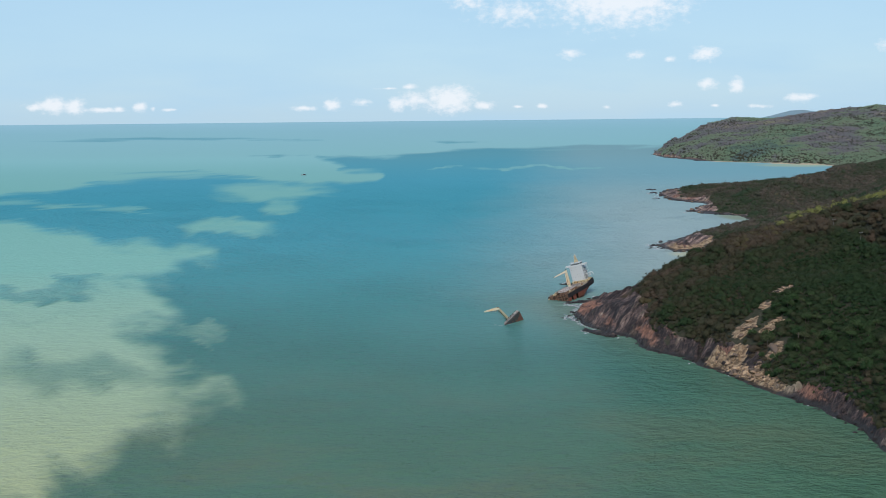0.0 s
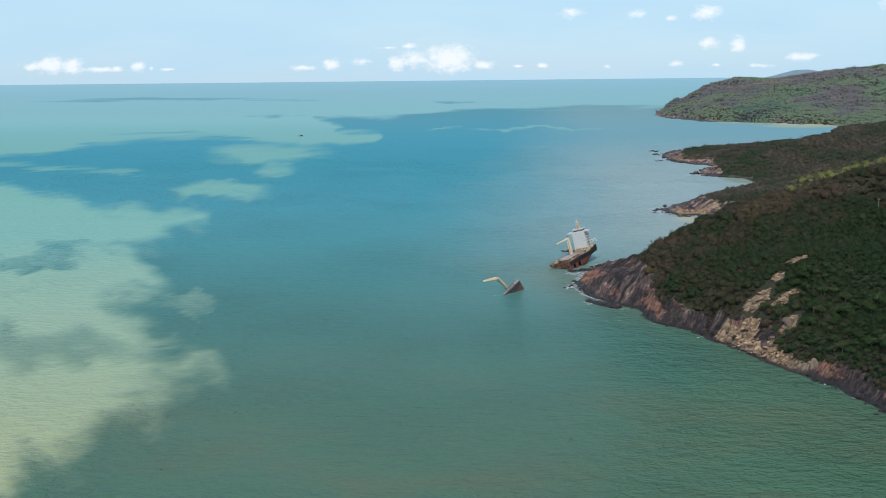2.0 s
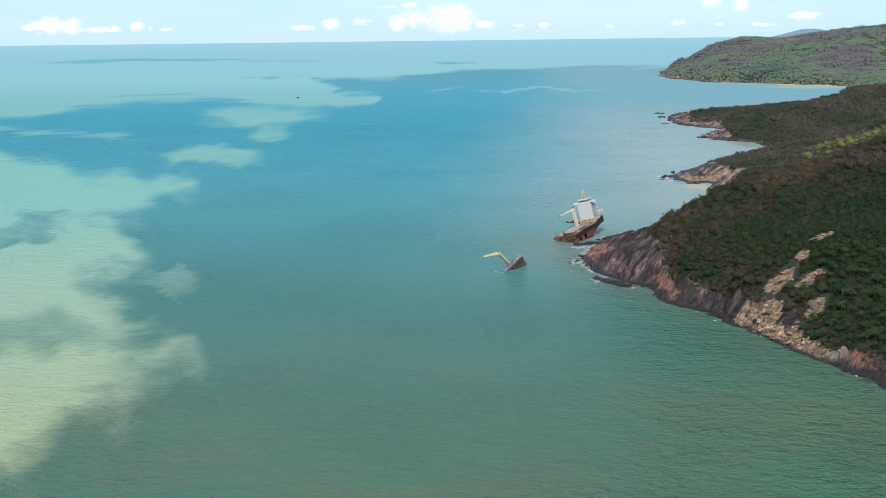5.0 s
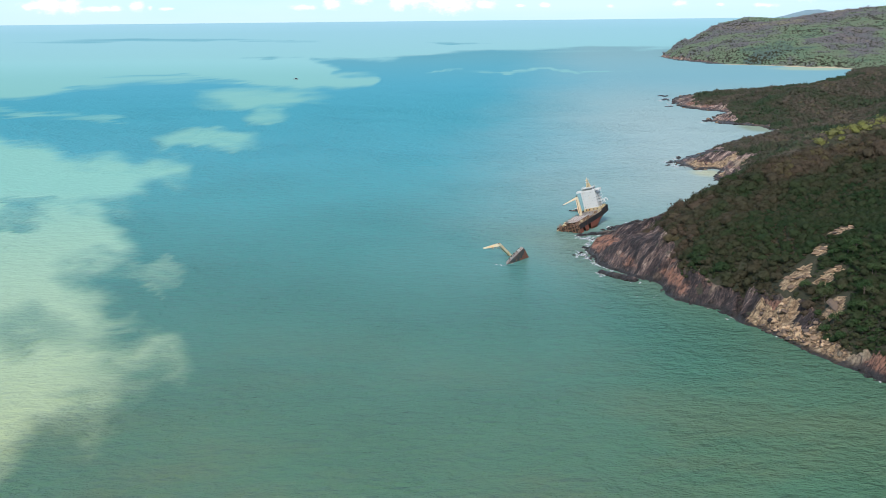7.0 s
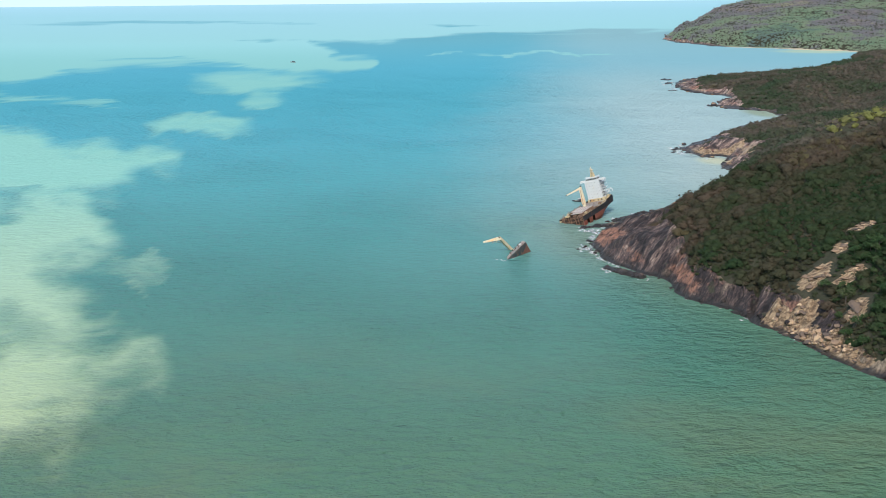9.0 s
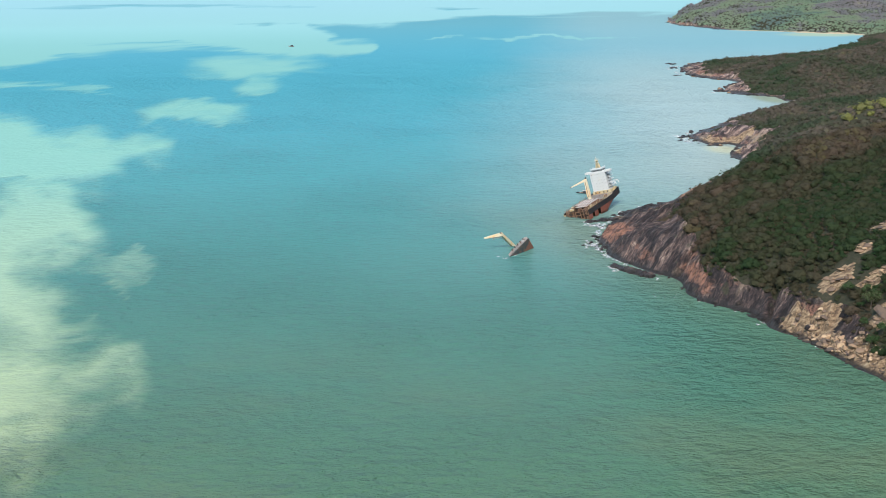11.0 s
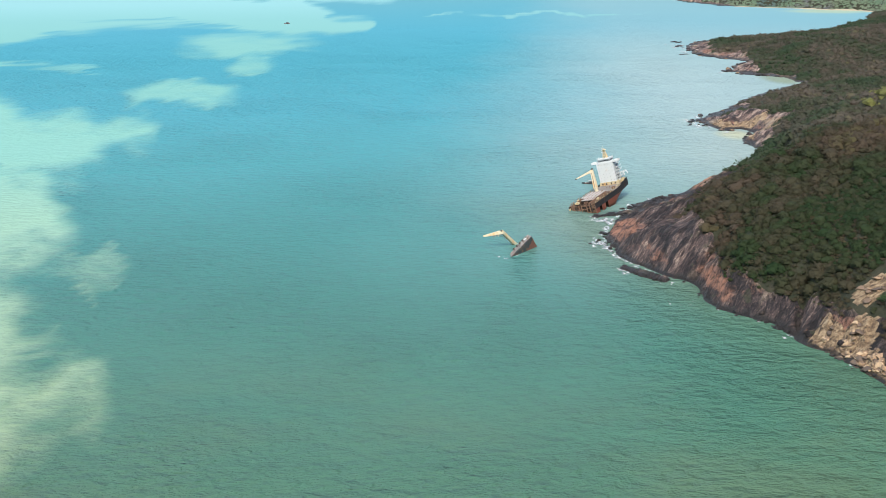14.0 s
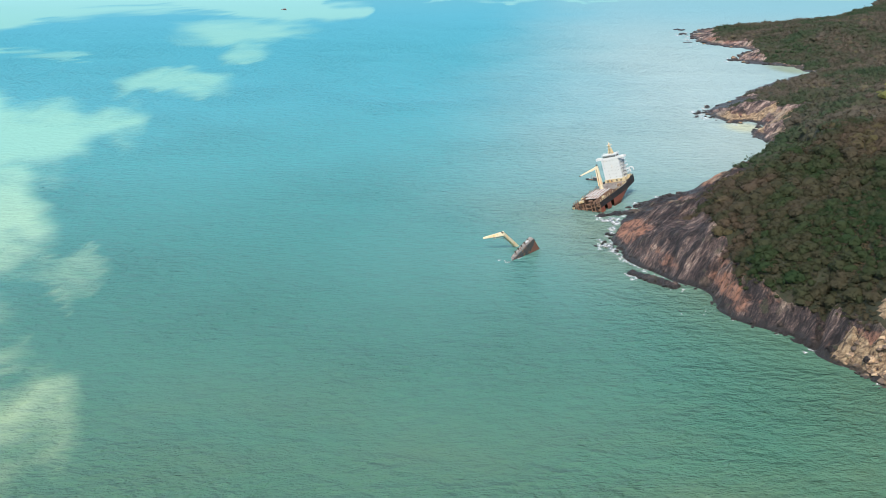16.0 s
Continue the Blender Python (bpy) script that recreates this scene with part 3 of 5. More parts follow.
def build_sea():
    beyond = np.geomspace(4700, 24000, 40)
    level_rows = np.concatenate([np.linspace(-4500, 0, 10), np.linspace(100, 400, 8), 177000 / np.arange(400, 38.6, -1.6)])
    ys = np.concatenate([level_rows, 4600 + 375 * (1 - 4600 / beyond)])
    dist = np.concatenate([level_rows, beyond])
    side = np.concatenate([np.arange(0, 460, 7.0), 460 + np.cumsum(np.geomspace(8, 260, 50))])
    xs = np.concatenate([-side[:0:-1], side])
    zs = np.where(dist > 4650, EYE_Z * (1 - ys / np.maximum(dist, 1)), 0.0)
    X, Y = np.meshgrid(xs, ys)
    Z = np.repeat(zs[:, None], len(xs), 1)
    ob = mesh_object("water", np.stack([X, Y, Z], -1).reshape(-1, 3), grid_faces(len(ys), len(xs)), [WATER], smooth=True)
    level, thin = sunlit_map(X.ravel(), np.repeat(dist, len(xs)))
    for key, value in (("sunlit_level", level), ("shade_veil", thin)):
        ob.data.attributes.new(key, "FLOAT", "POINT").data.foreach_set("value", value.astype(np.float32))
    tagged(ob, "green and turquoise sea with painted sunlit patches and cloud shade, small wind waves", "sea", kind="structure")


build_sea()

# ------------------------------------------------------------------ land
COAST_NEAR = [(330, -500), (262, 200), (225, 450), (210, 591), (207, 640), (200, 669), (191, 698), (180, 722), (170, 748), (162, 772), (154, 792),
              (146, 815), (133, 829), (125, 841), (118, 857), (121, 880), (112, 896), (102, 911), (93, 926), (86, 945), (82, 974), (83, 998),
              (94, 1039), (114, 1090), (133, 1107), (178, 1150), (225, 1225), (260, 1298)]
COAST_MID = [(257, 1340), (256, 1371), (268, 1395), (276, 1420), (268, 1444), (252, 1428), (244, 1440), (237, 1478), (238, 1520), (251, 1543),
             (286, 1591), (350, 1728), (405, 1800), (442, 1850), (437, 1925), (391, 1965), (374, 2012), (400, 2081), (442, 2160), (384, 2265),
             (384, 2400), (397, 2475), (421, 2550), (470, 2610)]
COAST_FAR = [(580, 2680), (760, 2850), (980, 3250), (1100, 3560), (1083, 3646), (1009, 3700), (916, 3842), (808, 3952), (737, 4206), (705, 4400),
             (694, 4530), (703, 4665), (760, 4800), (950, 4960), (3200, 4960), (3200, -500)]
COAST = np.array(COAST_NEAR + COAST_MID + COAST_FAR, float)
# crests: x, y, height, and how steeply the flanks fall
SPURS = [(0.12, [(83, 1000, 3), (113, 990, 16), (136, 985, 24), (166, 972, 48), (206, 968, 67), (256, 974, 76), (306, 972, 92), (380, 966, 106), (520, 960, 126), (900, 1000, 150)]),
         (0.28, [(240, 1500, 4), (272, 1478, 13), (302, 1440, 26), (342, 1380, 52), (400, 1320, 68), (480, 1250, 86), (600, 1200, 106), (900, 1150, 140)]),
         (0.25, [(395, 2440, 5), (435, 2330, 13), (485, 2240, 27), (555, 2180, 38), (655, 2120, 65), (755, 2100, 82), (1000, 2000, 130)]),
         (0.30, [(378, 2012, 4), (425, 2020, 16), (490, 2050, 36), (600, 2080, 60)]),
         (0.14, [(705, 4600, 8), (765, 4620, 64), (815, 4640, 96), (915, 4700, 128), (1000, 4740, 146), (1045, 4760, 160), (1085, 4760, 168), (1150, 4760, 139), (1220, 4760, 152),
                 (1290, 4760, 166), (1360, 4770, 182), (1480, 4790, 206), (1700, 4830, 226), (2400, 4850, 244)]),
         (0.33, [(250, 1080, 51), (284, 1160, 52), (300, 1235, 52), (342, 1238, 64), (370, 1250, 70), (397, 1265, 77), (430, 1275, 85), (490, 1300, 98), (600, 1300, 115)]),
         (0.45, [(330, 300, 60), (420, 600, 95), (520, 900, 125), (620, 1300, 120), (800, 1800, 125), (1100, 2300, 140)])]


def crest(px, py, pts):
    """Distance to a crest line and its height there, eased between neighbouring stretches."""
    dist, _ = segments(px, py, pts, False)
    total, height = np.zeros(px.shape), np.zeros(px.shape)
    for a, b in zip(pts, pts[1:]):
        n = max(2, int(math.hypot(b[0] - a[0], b[1] - a[1]) / 14))
        for k in range(n):
            t = k / n
            q = (px - a[0] - t * (b[0] - a[0])) ** 2 + (py - a[1] - t * (b[1] - a[1])) ** 2
            w = 1 / (q + 64.0) ** 2
            total, height = total + w, height + w * (a[2] + t * (b[2] - a[2]))
    return dist, height / total


def inland(px, py):
    """Signed distance from the shoreline, positive on land."""
    d, _ = segments(px, py, COAST, True)
    inside = np.zeros(px.shape, bool)
    n = len(COAST)
    for k in range(n):
        (x0, y0), (x1, y1) = COAST[k], COAST[(k + 1) % n]
        cross = ((y0 > py) != (y1 > py)) & (px < (x1 - x0) * (py - y0) / (y1 - y0 + 1e-9) + x0)
        inside ^= cross
    return np.where(inside, d, -d)


ROCK_Y = [300, 500, 640, 700, 780, 830, 870, 900, 925, 980, 1040, 1095, 1200, 1300, 1370, 1480, 1540, 1620, 1900, 1960, 2010, 2080, 2160, 2260, 2450, 2560, 2700, 3600, 3700, 4100, 4600, 5000]
ROCK_W = [6, 6, 8, 8, 13, 15, 14, 18, 33, 50, 52, 40, 10, 6, 24, 36, 34, 12, 10, 22, 34, 22, 12, 30, 50, 28, 8, 8, 9, 14, 20, 20]
CLEFTS = [((152, 797), (166, 828), 2.0, 9.0), ((115, 884), (140, 903), 2.6, 7.0), ((123, 843), (140, 860), 1.3, 3.0), ((180, 727), (190, 740), 1.2, 3.0), ((203, 655), (214, 662), 1.6, 3.5), ((90, 1020), (120, 1010), 1.2, 1.8)]


RIDGE = [(274, 960), (284, 924), (284, 861), (290, 835), (302, 780)]
GULLY = [(306, 958), (314, 925), (316, 865), (322, 830), (336, 780)]


def land(px, py):
    """Height of the ground, whether it is bare rock, and the distance inland."""
    px, py = np.asarray(px, float), np.asarray(py, float)
    d = inland(px, py)
    d = d + fractal(px, py, 26, 3, 5) * np.clip(4.0 + (py - 1200) / 400, 3, 9)
    top = np.full(px.shape, -50.0)
    for slope, pts in SPURS:
        dist, h = crest(px, py, pts)
        fall = slope * dist if slope != 0.12 else (0.12 + 0.30 * np.clip((py - 955) / 70, 0, 1)) * dist
        top = np.maximum(top, h - fall)
    top = np.maximum(top, np.minimum(0.1 * d, 60))
    far = py > 2900
    dd = np.maximum(d, 0)
    cp = np.where(far, 0.58 * np.maximum(dd - np.where(px > 800, 22, 4), 0) + 0.05 * dd, 104 * (1 - np.exp(-dd / np.interp(py, [1240, 1380], [92, 190]))))
    k = 7.0
    z = np.minimum(cp, top) - 0.5 * k * np.log(1 + np.exp(-np.abs(cp - top) / k)) * np.clip(dd / 20, 0, 1)
    lump = np.clip(dd / 40, 0, 1)
    z = z + lump * (fractal(px, py, 85, 3, 1) * np.where(far, 7, 4.5) + fractal(px, py, 22, 2, 3) * 1.6 + np.where(far, 0, 1) * fractal(px, py, 46, 2, 7) * 2.2)
    # the back of the first point slopes evenly down to the sea
    back = 2.6 + 0.355 * (px - 122) - 0.301 * (np.minimum(py, 1110) - 1060) + 2.5 * np.maximum(px - 240, 0)
    z = np.where((py > 985) & (py < 1240), np.minimum(z, np.maximum(back + 1.5 * fractal(px, py, 9, 2, 17), 0.6)), z)
    width = np.interp(py, ROCK_Y, ROCK_W)
    rock = d < width + 9 * fractal(px, py, 18, 3, 8) * np.clip(width / 20, 0.4, 1.5)
    # ledges and clefts of the bare rock
    u = px * 0.70 + py * 0.71
    v = -px * 0.71 + py * 0.70
    ridged = 1 - np.abs(value_noise(u / 3.2, v, 7.5, 11)) * 2
    ridged2 = 1 - np.abs(value_noise(u / 2.2, v, 3.6, 12)) * 2
    # blocks: stepped by cells of a slanting, jittered grid
    uj, vj = u + 2.2 * value_noise(px, py, 9, 14), v + 1.3 * value_noise(px, py, 6, 15)
    hsh = np.sin(np.floor(uj / 6.5) * 12.99 + np.floor(vj / 2.6) * 78.23) * 43758.5453
    hsh = hsh - np.floor(hsh)
    z = z + np.where(rock, np.clip(dd / 7, 0.15, 1) * (ridged * 1.4 + ridged2 * 0.9 + (hsh - 0.5) * np.where(py < 900, 3.2, 2.0)), 0)
    # the shaded gully behind the ridge that carries the poles
    dist, _ = segments(px, py, GULLY, False)
    z = z - 26 * np.exp(-(dist / 16) ** 2)
    dist, _ = segments(px, py, RIDGE, False)
    z = z + 6 * np.exp(-(dist / 10) ** 2)
    # a low ledge running out from the shore
    dist, _ = segments(px, py, [(86, 916), (94, 905), (105, 892)], False)
    ledge = 2.3 + 0.9 * ridged2 - (dist / 2.6) ** 2
    z, d, rock = np.where(ledge > 0, np.maximum(z, ledge), z), np.where(ledge > 0, np.maximum(d, 1.5), d), rock | (ledge > 0)
    for a, b, w, deep in CLEFTS:
        dist, _ = segments(px, py, [a, b], False)
        z = z - deep * np.exp(-(dist / w) ** 2) * np.clip(dd / 5, 0, 1)
    z = np.where(d > 0, np.maximum(z, 0.1 + 0.12 * np.minimum(d, 8)), np.maximum(-9, 0.55 * d))
    return z, rock, d


# bare scars on the slope: centre and radii
SCARS = [(184, 784, 8, 6), (198, 772, 7, 3.5), (214, 805, 8, 4), (198, 793, 5, 4), (192.5, 743.5, 5.5, 7), (173, 768, 8, 8)]


def bare(x, y, grow=1.0):
    r = np.zeros(x.shape, bool)
    w = fractal(x, y, 6, 2, 21) * 0.35
    for cx, cy, rx, ry in SCARS:
        r |= np.hypot((x - cx) / rx, (y - cy) / ry) / grow + w < 1
    return r


def build_land():
    ys = np.concatenate([np.arange(-500, 420, 40), np.arange(420, 560, 4), np.arange(560, 1120, 1.7), np.arange(1120, 2700, 3.8), np.arange(2700, 4965, 14)])
    left = np.interp(ys, [-500, 200, 590, 700, 800, 850, 900, 950, 1000, 1100, 1200, 1300, 1450, 1600, 1900, 2000, 2300, 2500, 2650, 2800, 3250, 3450, 3650, 3850, 3950, 4200, 4500, 4965],
                     [300, 240, 185, 165, 122, 92, 76, 66, 64, 78, 150, 228, 222, 250, 340, 350, 350, 370, 420, 560, 900, 1000, 960, 830, 760, 690, 655, 660])
    s = np.concatenate([np.arange(0, 120, 1.5), 120 + np.cumsum(np.geomspace(1.7, 60, 62))])
    X = left[:, None] + s[None, :] * np.interp(ys, [1100, 2000, 3500, 5000], [1, 1.5, 2.2, 2.2])[:, None]
    Y = np.repeat(ys[:, None], len(s), 1)
    z, rock, d = land(X, Y)
    f = grid_faces(*X.shape)
    rk = rock.ravel()[f].mean(1) > 0.5
    py, px, dist = Y.ravel()[f].mean(1), X.ravel()[f].mean(1), d.ravel()[f].mean(1)
    sand = (py > 3500) & (py < 3960) & (px > 790) & (dist < 13)
    pebbles = (py > 1870) & (py < 1945) & (px > 430) & (dist < 10)
    idx = np.where(sand, 2, np.where(rk & (py > 1240), 4, np.where(rk, 1, 0)))
    to_heap, _ = segments(px, py, [(182, 712), (160, 778)], False)
    heap = (to_heap + 3 * fractal(px, py, 7, 2, 51) < 7.5) & (dist > 0)
    idx = np.where(heap | pebbles | (bare(px, py) & (py < 900)) | (rk & (py > 1330) & (py < 1480) & (fractal(px, py, 30, 3, 53) > -0.25) & (dist > 2)), 3, idx)
    ob = mesh_object("ground", np.stack([X, Y, z], -1).reshape(-1, 3), f, [SOIL, ROCK, SAND, TAN, HEADLAND_ROCK], idx)
    tagged(ob, "steep wooded coast hills with dark and rust-stained bare rock at the water", "hillside", kind="structure")


build_land()


# ------------------------------------------------------------------ woods
def dome(sub):
    """Corners and triangles of a small round core."""
    bm = bmesh.new()
    bmesh.ops.create_icosphere(bm, subdivisions=sub, radius=1)
    v, f = np.array([q.co[:] for q in bm.verts]), np.array([[c.index for c in q.verts] for q in bm.faces])
    bm.free()
    return v / np.linalg.norm(v, axis=1, keepdims=True), f


def clumps(name, px, py, pz, size, tint, leaves, mat, flat=0.75, leaf=0.3, seed=1, core=1):
    """Crowns of many small leaf clumps round a leafy core, as one mesh."""
    rng = np.random.default_rng(seed)
    n = len(px)
    centre = np.stack([px, py, pz], -1)[:, None, :]
    lobes = rng.normal(size=(n, 6, 3)) + np.array([0, 0, 0.4])
    lobes /= np.linalg.norm(lobes, axis=-1, keepdims=True)

    def reach(d):
        return 0.60 + 0.44 * np.clip(np.einsum("nlk,nmk->nlm", d, lobes).max(-1), 0, 1) ** 4

    dirs = rng.normal(size=(n, leaves, 3))
    dirs[..., 2] = np.abs(dirs[..., 2]) * 0.9 - 0.25
    dirs /= np.linalg.norm(dirs, axis=-1, keepdims=True)
    rad = reach(dirs) * rng.uniform(0.80, 1.24, (n, leaves))
    c = centre + dirs * (rad * size[:, None])[..., None] * np.array([1, 1, flat])
    nrm = dirs * 0.75 + np.array([0, 0, 0.45]) + rng.normal(scale=0.5, size=dirs.shape)
    nrm /= np.linalg.norm(nrm, axis=-1, keepdims=True)
    a = np.cross(nrm, rng.normal(size=dirs.shape))
    a /= np.linalg.norm(a, axis=-1, keepdims=True)
    b = np.cross(nrm, a)
    ls = (leaf * size[:, None] * rng.uniform(0.6, 1.3, (n, leaves)))[..., None]
    k1, k2 = rng.uniform(0.5, 1.0, (n, leaves, 1)), rng.uniform(0.5, 1.0, (n, leaves, 1))
    v = np.stack([c - a * ls * k1 - b * ls * 0.5, c + a * ls * k2 - b * ls * 0.5, c + b * ls], 2).reshape(-1, 3)
    f = np.arange(len(v)).reshape(-1, 3)
    out = dirs * 0.8 + np.array([0, 0, 0.55]) + rng.normal(scale=0.16, size=dirs.shape)
    out /= np.linalg.norm(out, axis=-1, keepdims=True)
    out, hue = out.reshape(-1, 3), np.repeat(tint, leaves)
    if core:
        dv, df = dome(core)
        d = np.repeat(dv[None], n, 0)
        cv = centre + d * (0.84 * reach(d) * size[:, None])[..., None] * np.array([1, 1, flat])
        f = np.concatenate([f, (len(v) + np.arange(n)[:, None, None] * len(dv) + df[None]).reshape(-1, 3)])
        v = np.concatenate([v, cv.reshape(-1, 3)])
        way = dv[df].mean(1) * 0.8 + np.array([0, 0, 0.55])
        out = np.concatenate([out, np.tile(way / np.linalg.norm(way, axis=1, keepdims=True), (n, 1))])
        hue = np.concatenate([hue, np.repeat(tint, len(df))])
    ob = mesh_object(name, v, f, [mat])
    ob.data.attributes.new("tint", "FLOAT", "FACE").data.foreach_set("value", hue.astype(np.float32))
    ob.data.attributes.new("outward", "FLOAT_VECTOR", "FACE").data.foreach_set("vector", out.astype(np.float32).ravel())
    return ob


def scatter(x0, x1, y0, y1, step, seed):
    rng = np.random.default_rng(seed)
    xs, ys = np.arange(x0, x1, step), np.arange(y0, y1, step)
    X, Y = np.meshgrid(xs, ys)
    X, Y = X + rng.uniform(-0.5, 0.5, X.shape) * step, Y + rng.uniform(-0.5, 0.5, Y.shape) * step
    return X.ravel(), Y.ravel(), rng


TREE_SPOTS = []


def build_woods():
    # the near hill
    x, y, rng = scatter(85, 480, 560, 1130, 3.9, 2)
    keep = (x < 0.365 * y + 12) & (x > 70)
    x, y = x[keep], y[keep]
    z, rock, d = land(x, y)
    patchy = fractal(x, y, 30, 3, 31)
    width = np.interp(y, ROCK_Y, ROCK_W)
    upper = rock & (d > 0.5 * width) & (rng.uniform(size=x.shape) < 0.42 * np.clip((d / width - 0.5) * 2.5, 0, 1)) & (y < 880)
    fringe = np.clip(1.5 - (d - width) / 14, 0, 1)
    keep = ((~rock) | upper) & (d > 5) & ~bare(x, y, 1.4) & (rng.uniform(size=x.shape) < 0.96)
    x, y, z, patchy, d, fringe, upper = x[keep], y[keep], z[keep], patchy[keep], d[keep], fringe[keep], upper[keep]
    dry = np.clip(0.53 + 0.42 * patchy + 0.16 * value_noise(x, y, 8, 61) + rng.normal(scale=0.07, size=x.shape), 0.02, 0.86)
    green = np.exp(-(((x - 250) / 55) ** 2 + ((y - 745) / 90) ** 2))
    slope_green = 0.75 / (1 + np.exp(-(x - 168 + 0.25 * (y - 840) + 22 * fractal(x, y, 26, 3, 37)) / 9)) * np.clip((935 - y) / 70, 0, 1)
    green = np.maximum(green, slope_green)
    tint = np.clip(dry * (1 - 0.85 * green) + 0.06 * green, 0.02, 0.95)
    tint = np.clip(tint + 0.12 * fringe * (1 - green) * rng.uniform(0, 1, x.shape), 0.02, 0.86)
    size = np.clip(np.exp(rng.normal(1.28, 0.38, x.shape)), 1.7, 7.0) * (1 - 0.42 * green) * np.clip(0.55 + d / 60, 0.55, 1) * np.where(upper, 0.6, 1) * np.clip(1.25 - (y - 900) / 400, 0.7, 1)
    single = (y < 790) & (y > 650) & (d > 8) & (d < 60) & (rng.uniform(size=x.shape) < 0.4)
    for k in np.flatnonzero(single)[:190]:
        TREE_SPOTS.append((float(x[k]), float(y[k]), float(z[k]), float(size[k])))
    o = ~single
    ob = clumps("shrub_wood", x[o], y[o], z[o] + size[o] * 0.06 + rng.uniform(-0.5, 1.3, x[o].shape), size[o], tint[o], 130, LEAVES, leaf=0.13, flat=0.82, seed=3, core=2)
    tagged(ob, "dense brown-green coastal scrub and low trees on the hill", "woods", kind="stuff")
    # creepers and bushes over the green slope
    x, y, rng = scatter(150, 330, 600, 900, 3.0, 22)
    keep = x < 0.365 * y + 12
    x, y = x[keep], y[keep]
    z, rock, d = land(x, y)
    lush = 1 / (1 + np.exp(-(x - 178 + 0.25 * (y - 840) + 22 * fractal(x, y, 26, 3, 37)) / 9))
    keep = (~rock) & (d > 7) & ~bare(x, y, 1.4) & (rng.uniform(size=x.shape) < lush)
    x, y, z = x[keep], y[keep], z[keep]
    size = rng.uniform(1.2, 2.5, x.shape)
    tint = np.clip(0.10 + 0.16 * fractal(x, y, 22, 3, 43) + rng.normal(scale=0.05, size=x.shape), 0, 0.5)
    ob = clumps("creeper_thicket", x, y, z + size * 0.3 + rng.uniform(0, 0.8, x.shape), size, tint, 60, LEAVES, leaf=0.2, flat=0.7, seed=23)
    tagged(ob, "dark green creepers and bushes smothering the slope", "thicket", kind="stuff")
    # low dry scrub between the crowns near the bare rock
    x, y, rng = scatter(85, 330, 560, 1130, 2.1, 12)
    keep = x < 0.365 * y + 12
    x, y = x[keep], y[keep]
    z, rock, d = land(x, y)
    width = np.interp(y, ROCK_Y, ROCK_W)
    keep = (d > np.where(y > 900, 0.95, 0.55) * width + 4) & (d < width + 46) & ~bare(x, y, 1.4) & (~rock | (rng.uniform(size=x.shape) < 0.6 * np.clip((d / width - 0.45) * 2, 0, 1)))
    x, y, z, d, width = x[keep], y[keep], z[keep], d[keep], width[keep]
    size = rng.uniform(0.8, 1.9, x.shape)
    tint = np.clip(0.52 + 0.30 * fractal(x, y, 18, 3, 39) + rng.normal(scale=0.08, size=x.shape) - np.where((y < 800) & (x > 200), 0.35, 0), 0.03, 0.84)
    ob = clumps("low_scrub", x, y, z + size * 0.25, size, tint, 24, LEAVES, leaf=0.28, flat=0.6, seed=13, core=1)
    tagged(ob, "low dry olive-brown scrub thinning out towards the bare rock", "scrub", kind="stuff")
    # second and third headland
    x, y, rng = scatter(170, 1320, 1130, 3560, 7.2, 4)
    keep = x < 0.365 * y + 20
    x, y = x[keep], y[keep]
    z, rock, d = land(x, y)
    keep = (~rock) & (d > 8)
    x, y, z, d = x[keep], y[keep], z[keep], d[keep]
    tint = np.clip(0.48 + 0.34 * fractal(x, y, 60, 3, 33) + 0.14 * value_noise(x, y, 18, 62) + rng.normal(scale=0.07, size=x.shape), 0.02, 0.84)
    crest, _ = segments(x, y, SPURS[5][1][3:], False)
    # sunlight along the crest, painted as yellower crowns
    sunny = np.exp(-(crest / 24) ** 2) * (y < 1420)
    tint = np.clip(tint + sunny * rng.uniform(0.5, 1.0, x.shape), 0, 1)
    size = np.clip(np.exp(rng.normal(1.5, 0.30, x.shape)), 2.5, 7.5)
    tall = (rng.uniform(size=x.shape) < 0.07) * rng.uniform(1.0, 5.0, x.shape)
    ob = clumps("headland_wood", x, y, z + size * 0.02 + tall * 0.6, size, tint, 46, SUNLIT_LEAVES, leaf=0.2, flat=0.8, seed=5, core=1)
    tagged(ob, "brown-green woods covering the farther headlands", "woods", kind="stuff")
    # far headland
    x, y, rng = scatter(680, 1900, 3560, 4960, 7.6, 6)
    keep = x < 0.37 * y + 60
    x, y = x[keep], y[keep]
    z, rock, d = land(x, y)
    keep = (~rock) & (d > np.where(y > 3500, 16, 10))
    x, y, z, d = x[keep], y[keep], z[keep], d[keep]
    # the upper slopes' shade goes into the tint: higher crowns duller, more purple
    high = np.clip((z - 60) / 120, 0, 1)
    tint = np.clip(0.34 + 0.45 * high + 0.40 * fractal(x, y, 130, 4, 35) + rng.normal(scale=0.05, size=x.shape), 0.0, 1)
    size = np.clip(np.exp(rng.normal(1.85, 0.28, x.shape)), 4, 10)
    ob = clumps("far_wood", x, y, z - size * 0.3, size, tint, 7, HAZY_LEAVES, leaf=0.42, flat=0.75, seed=7, core=1)
    tagged(ob, "sunlit green woods on the far headland above the beach", "woods", kind="stuff")


build_woods()


# ------------------------------------------------------------------ the wrecked cargo ship
SHIP_POSE = (Matrix.Translation((73.9, 1066.0, 4.6)) @ Matrix.Rotation(radians(-29.2), 4, "Z") @ Matrix.Rotation(radians(5.6), 4, "X")
             @ Matrix.Rotation(radians(-13.7), 4, "Y"))


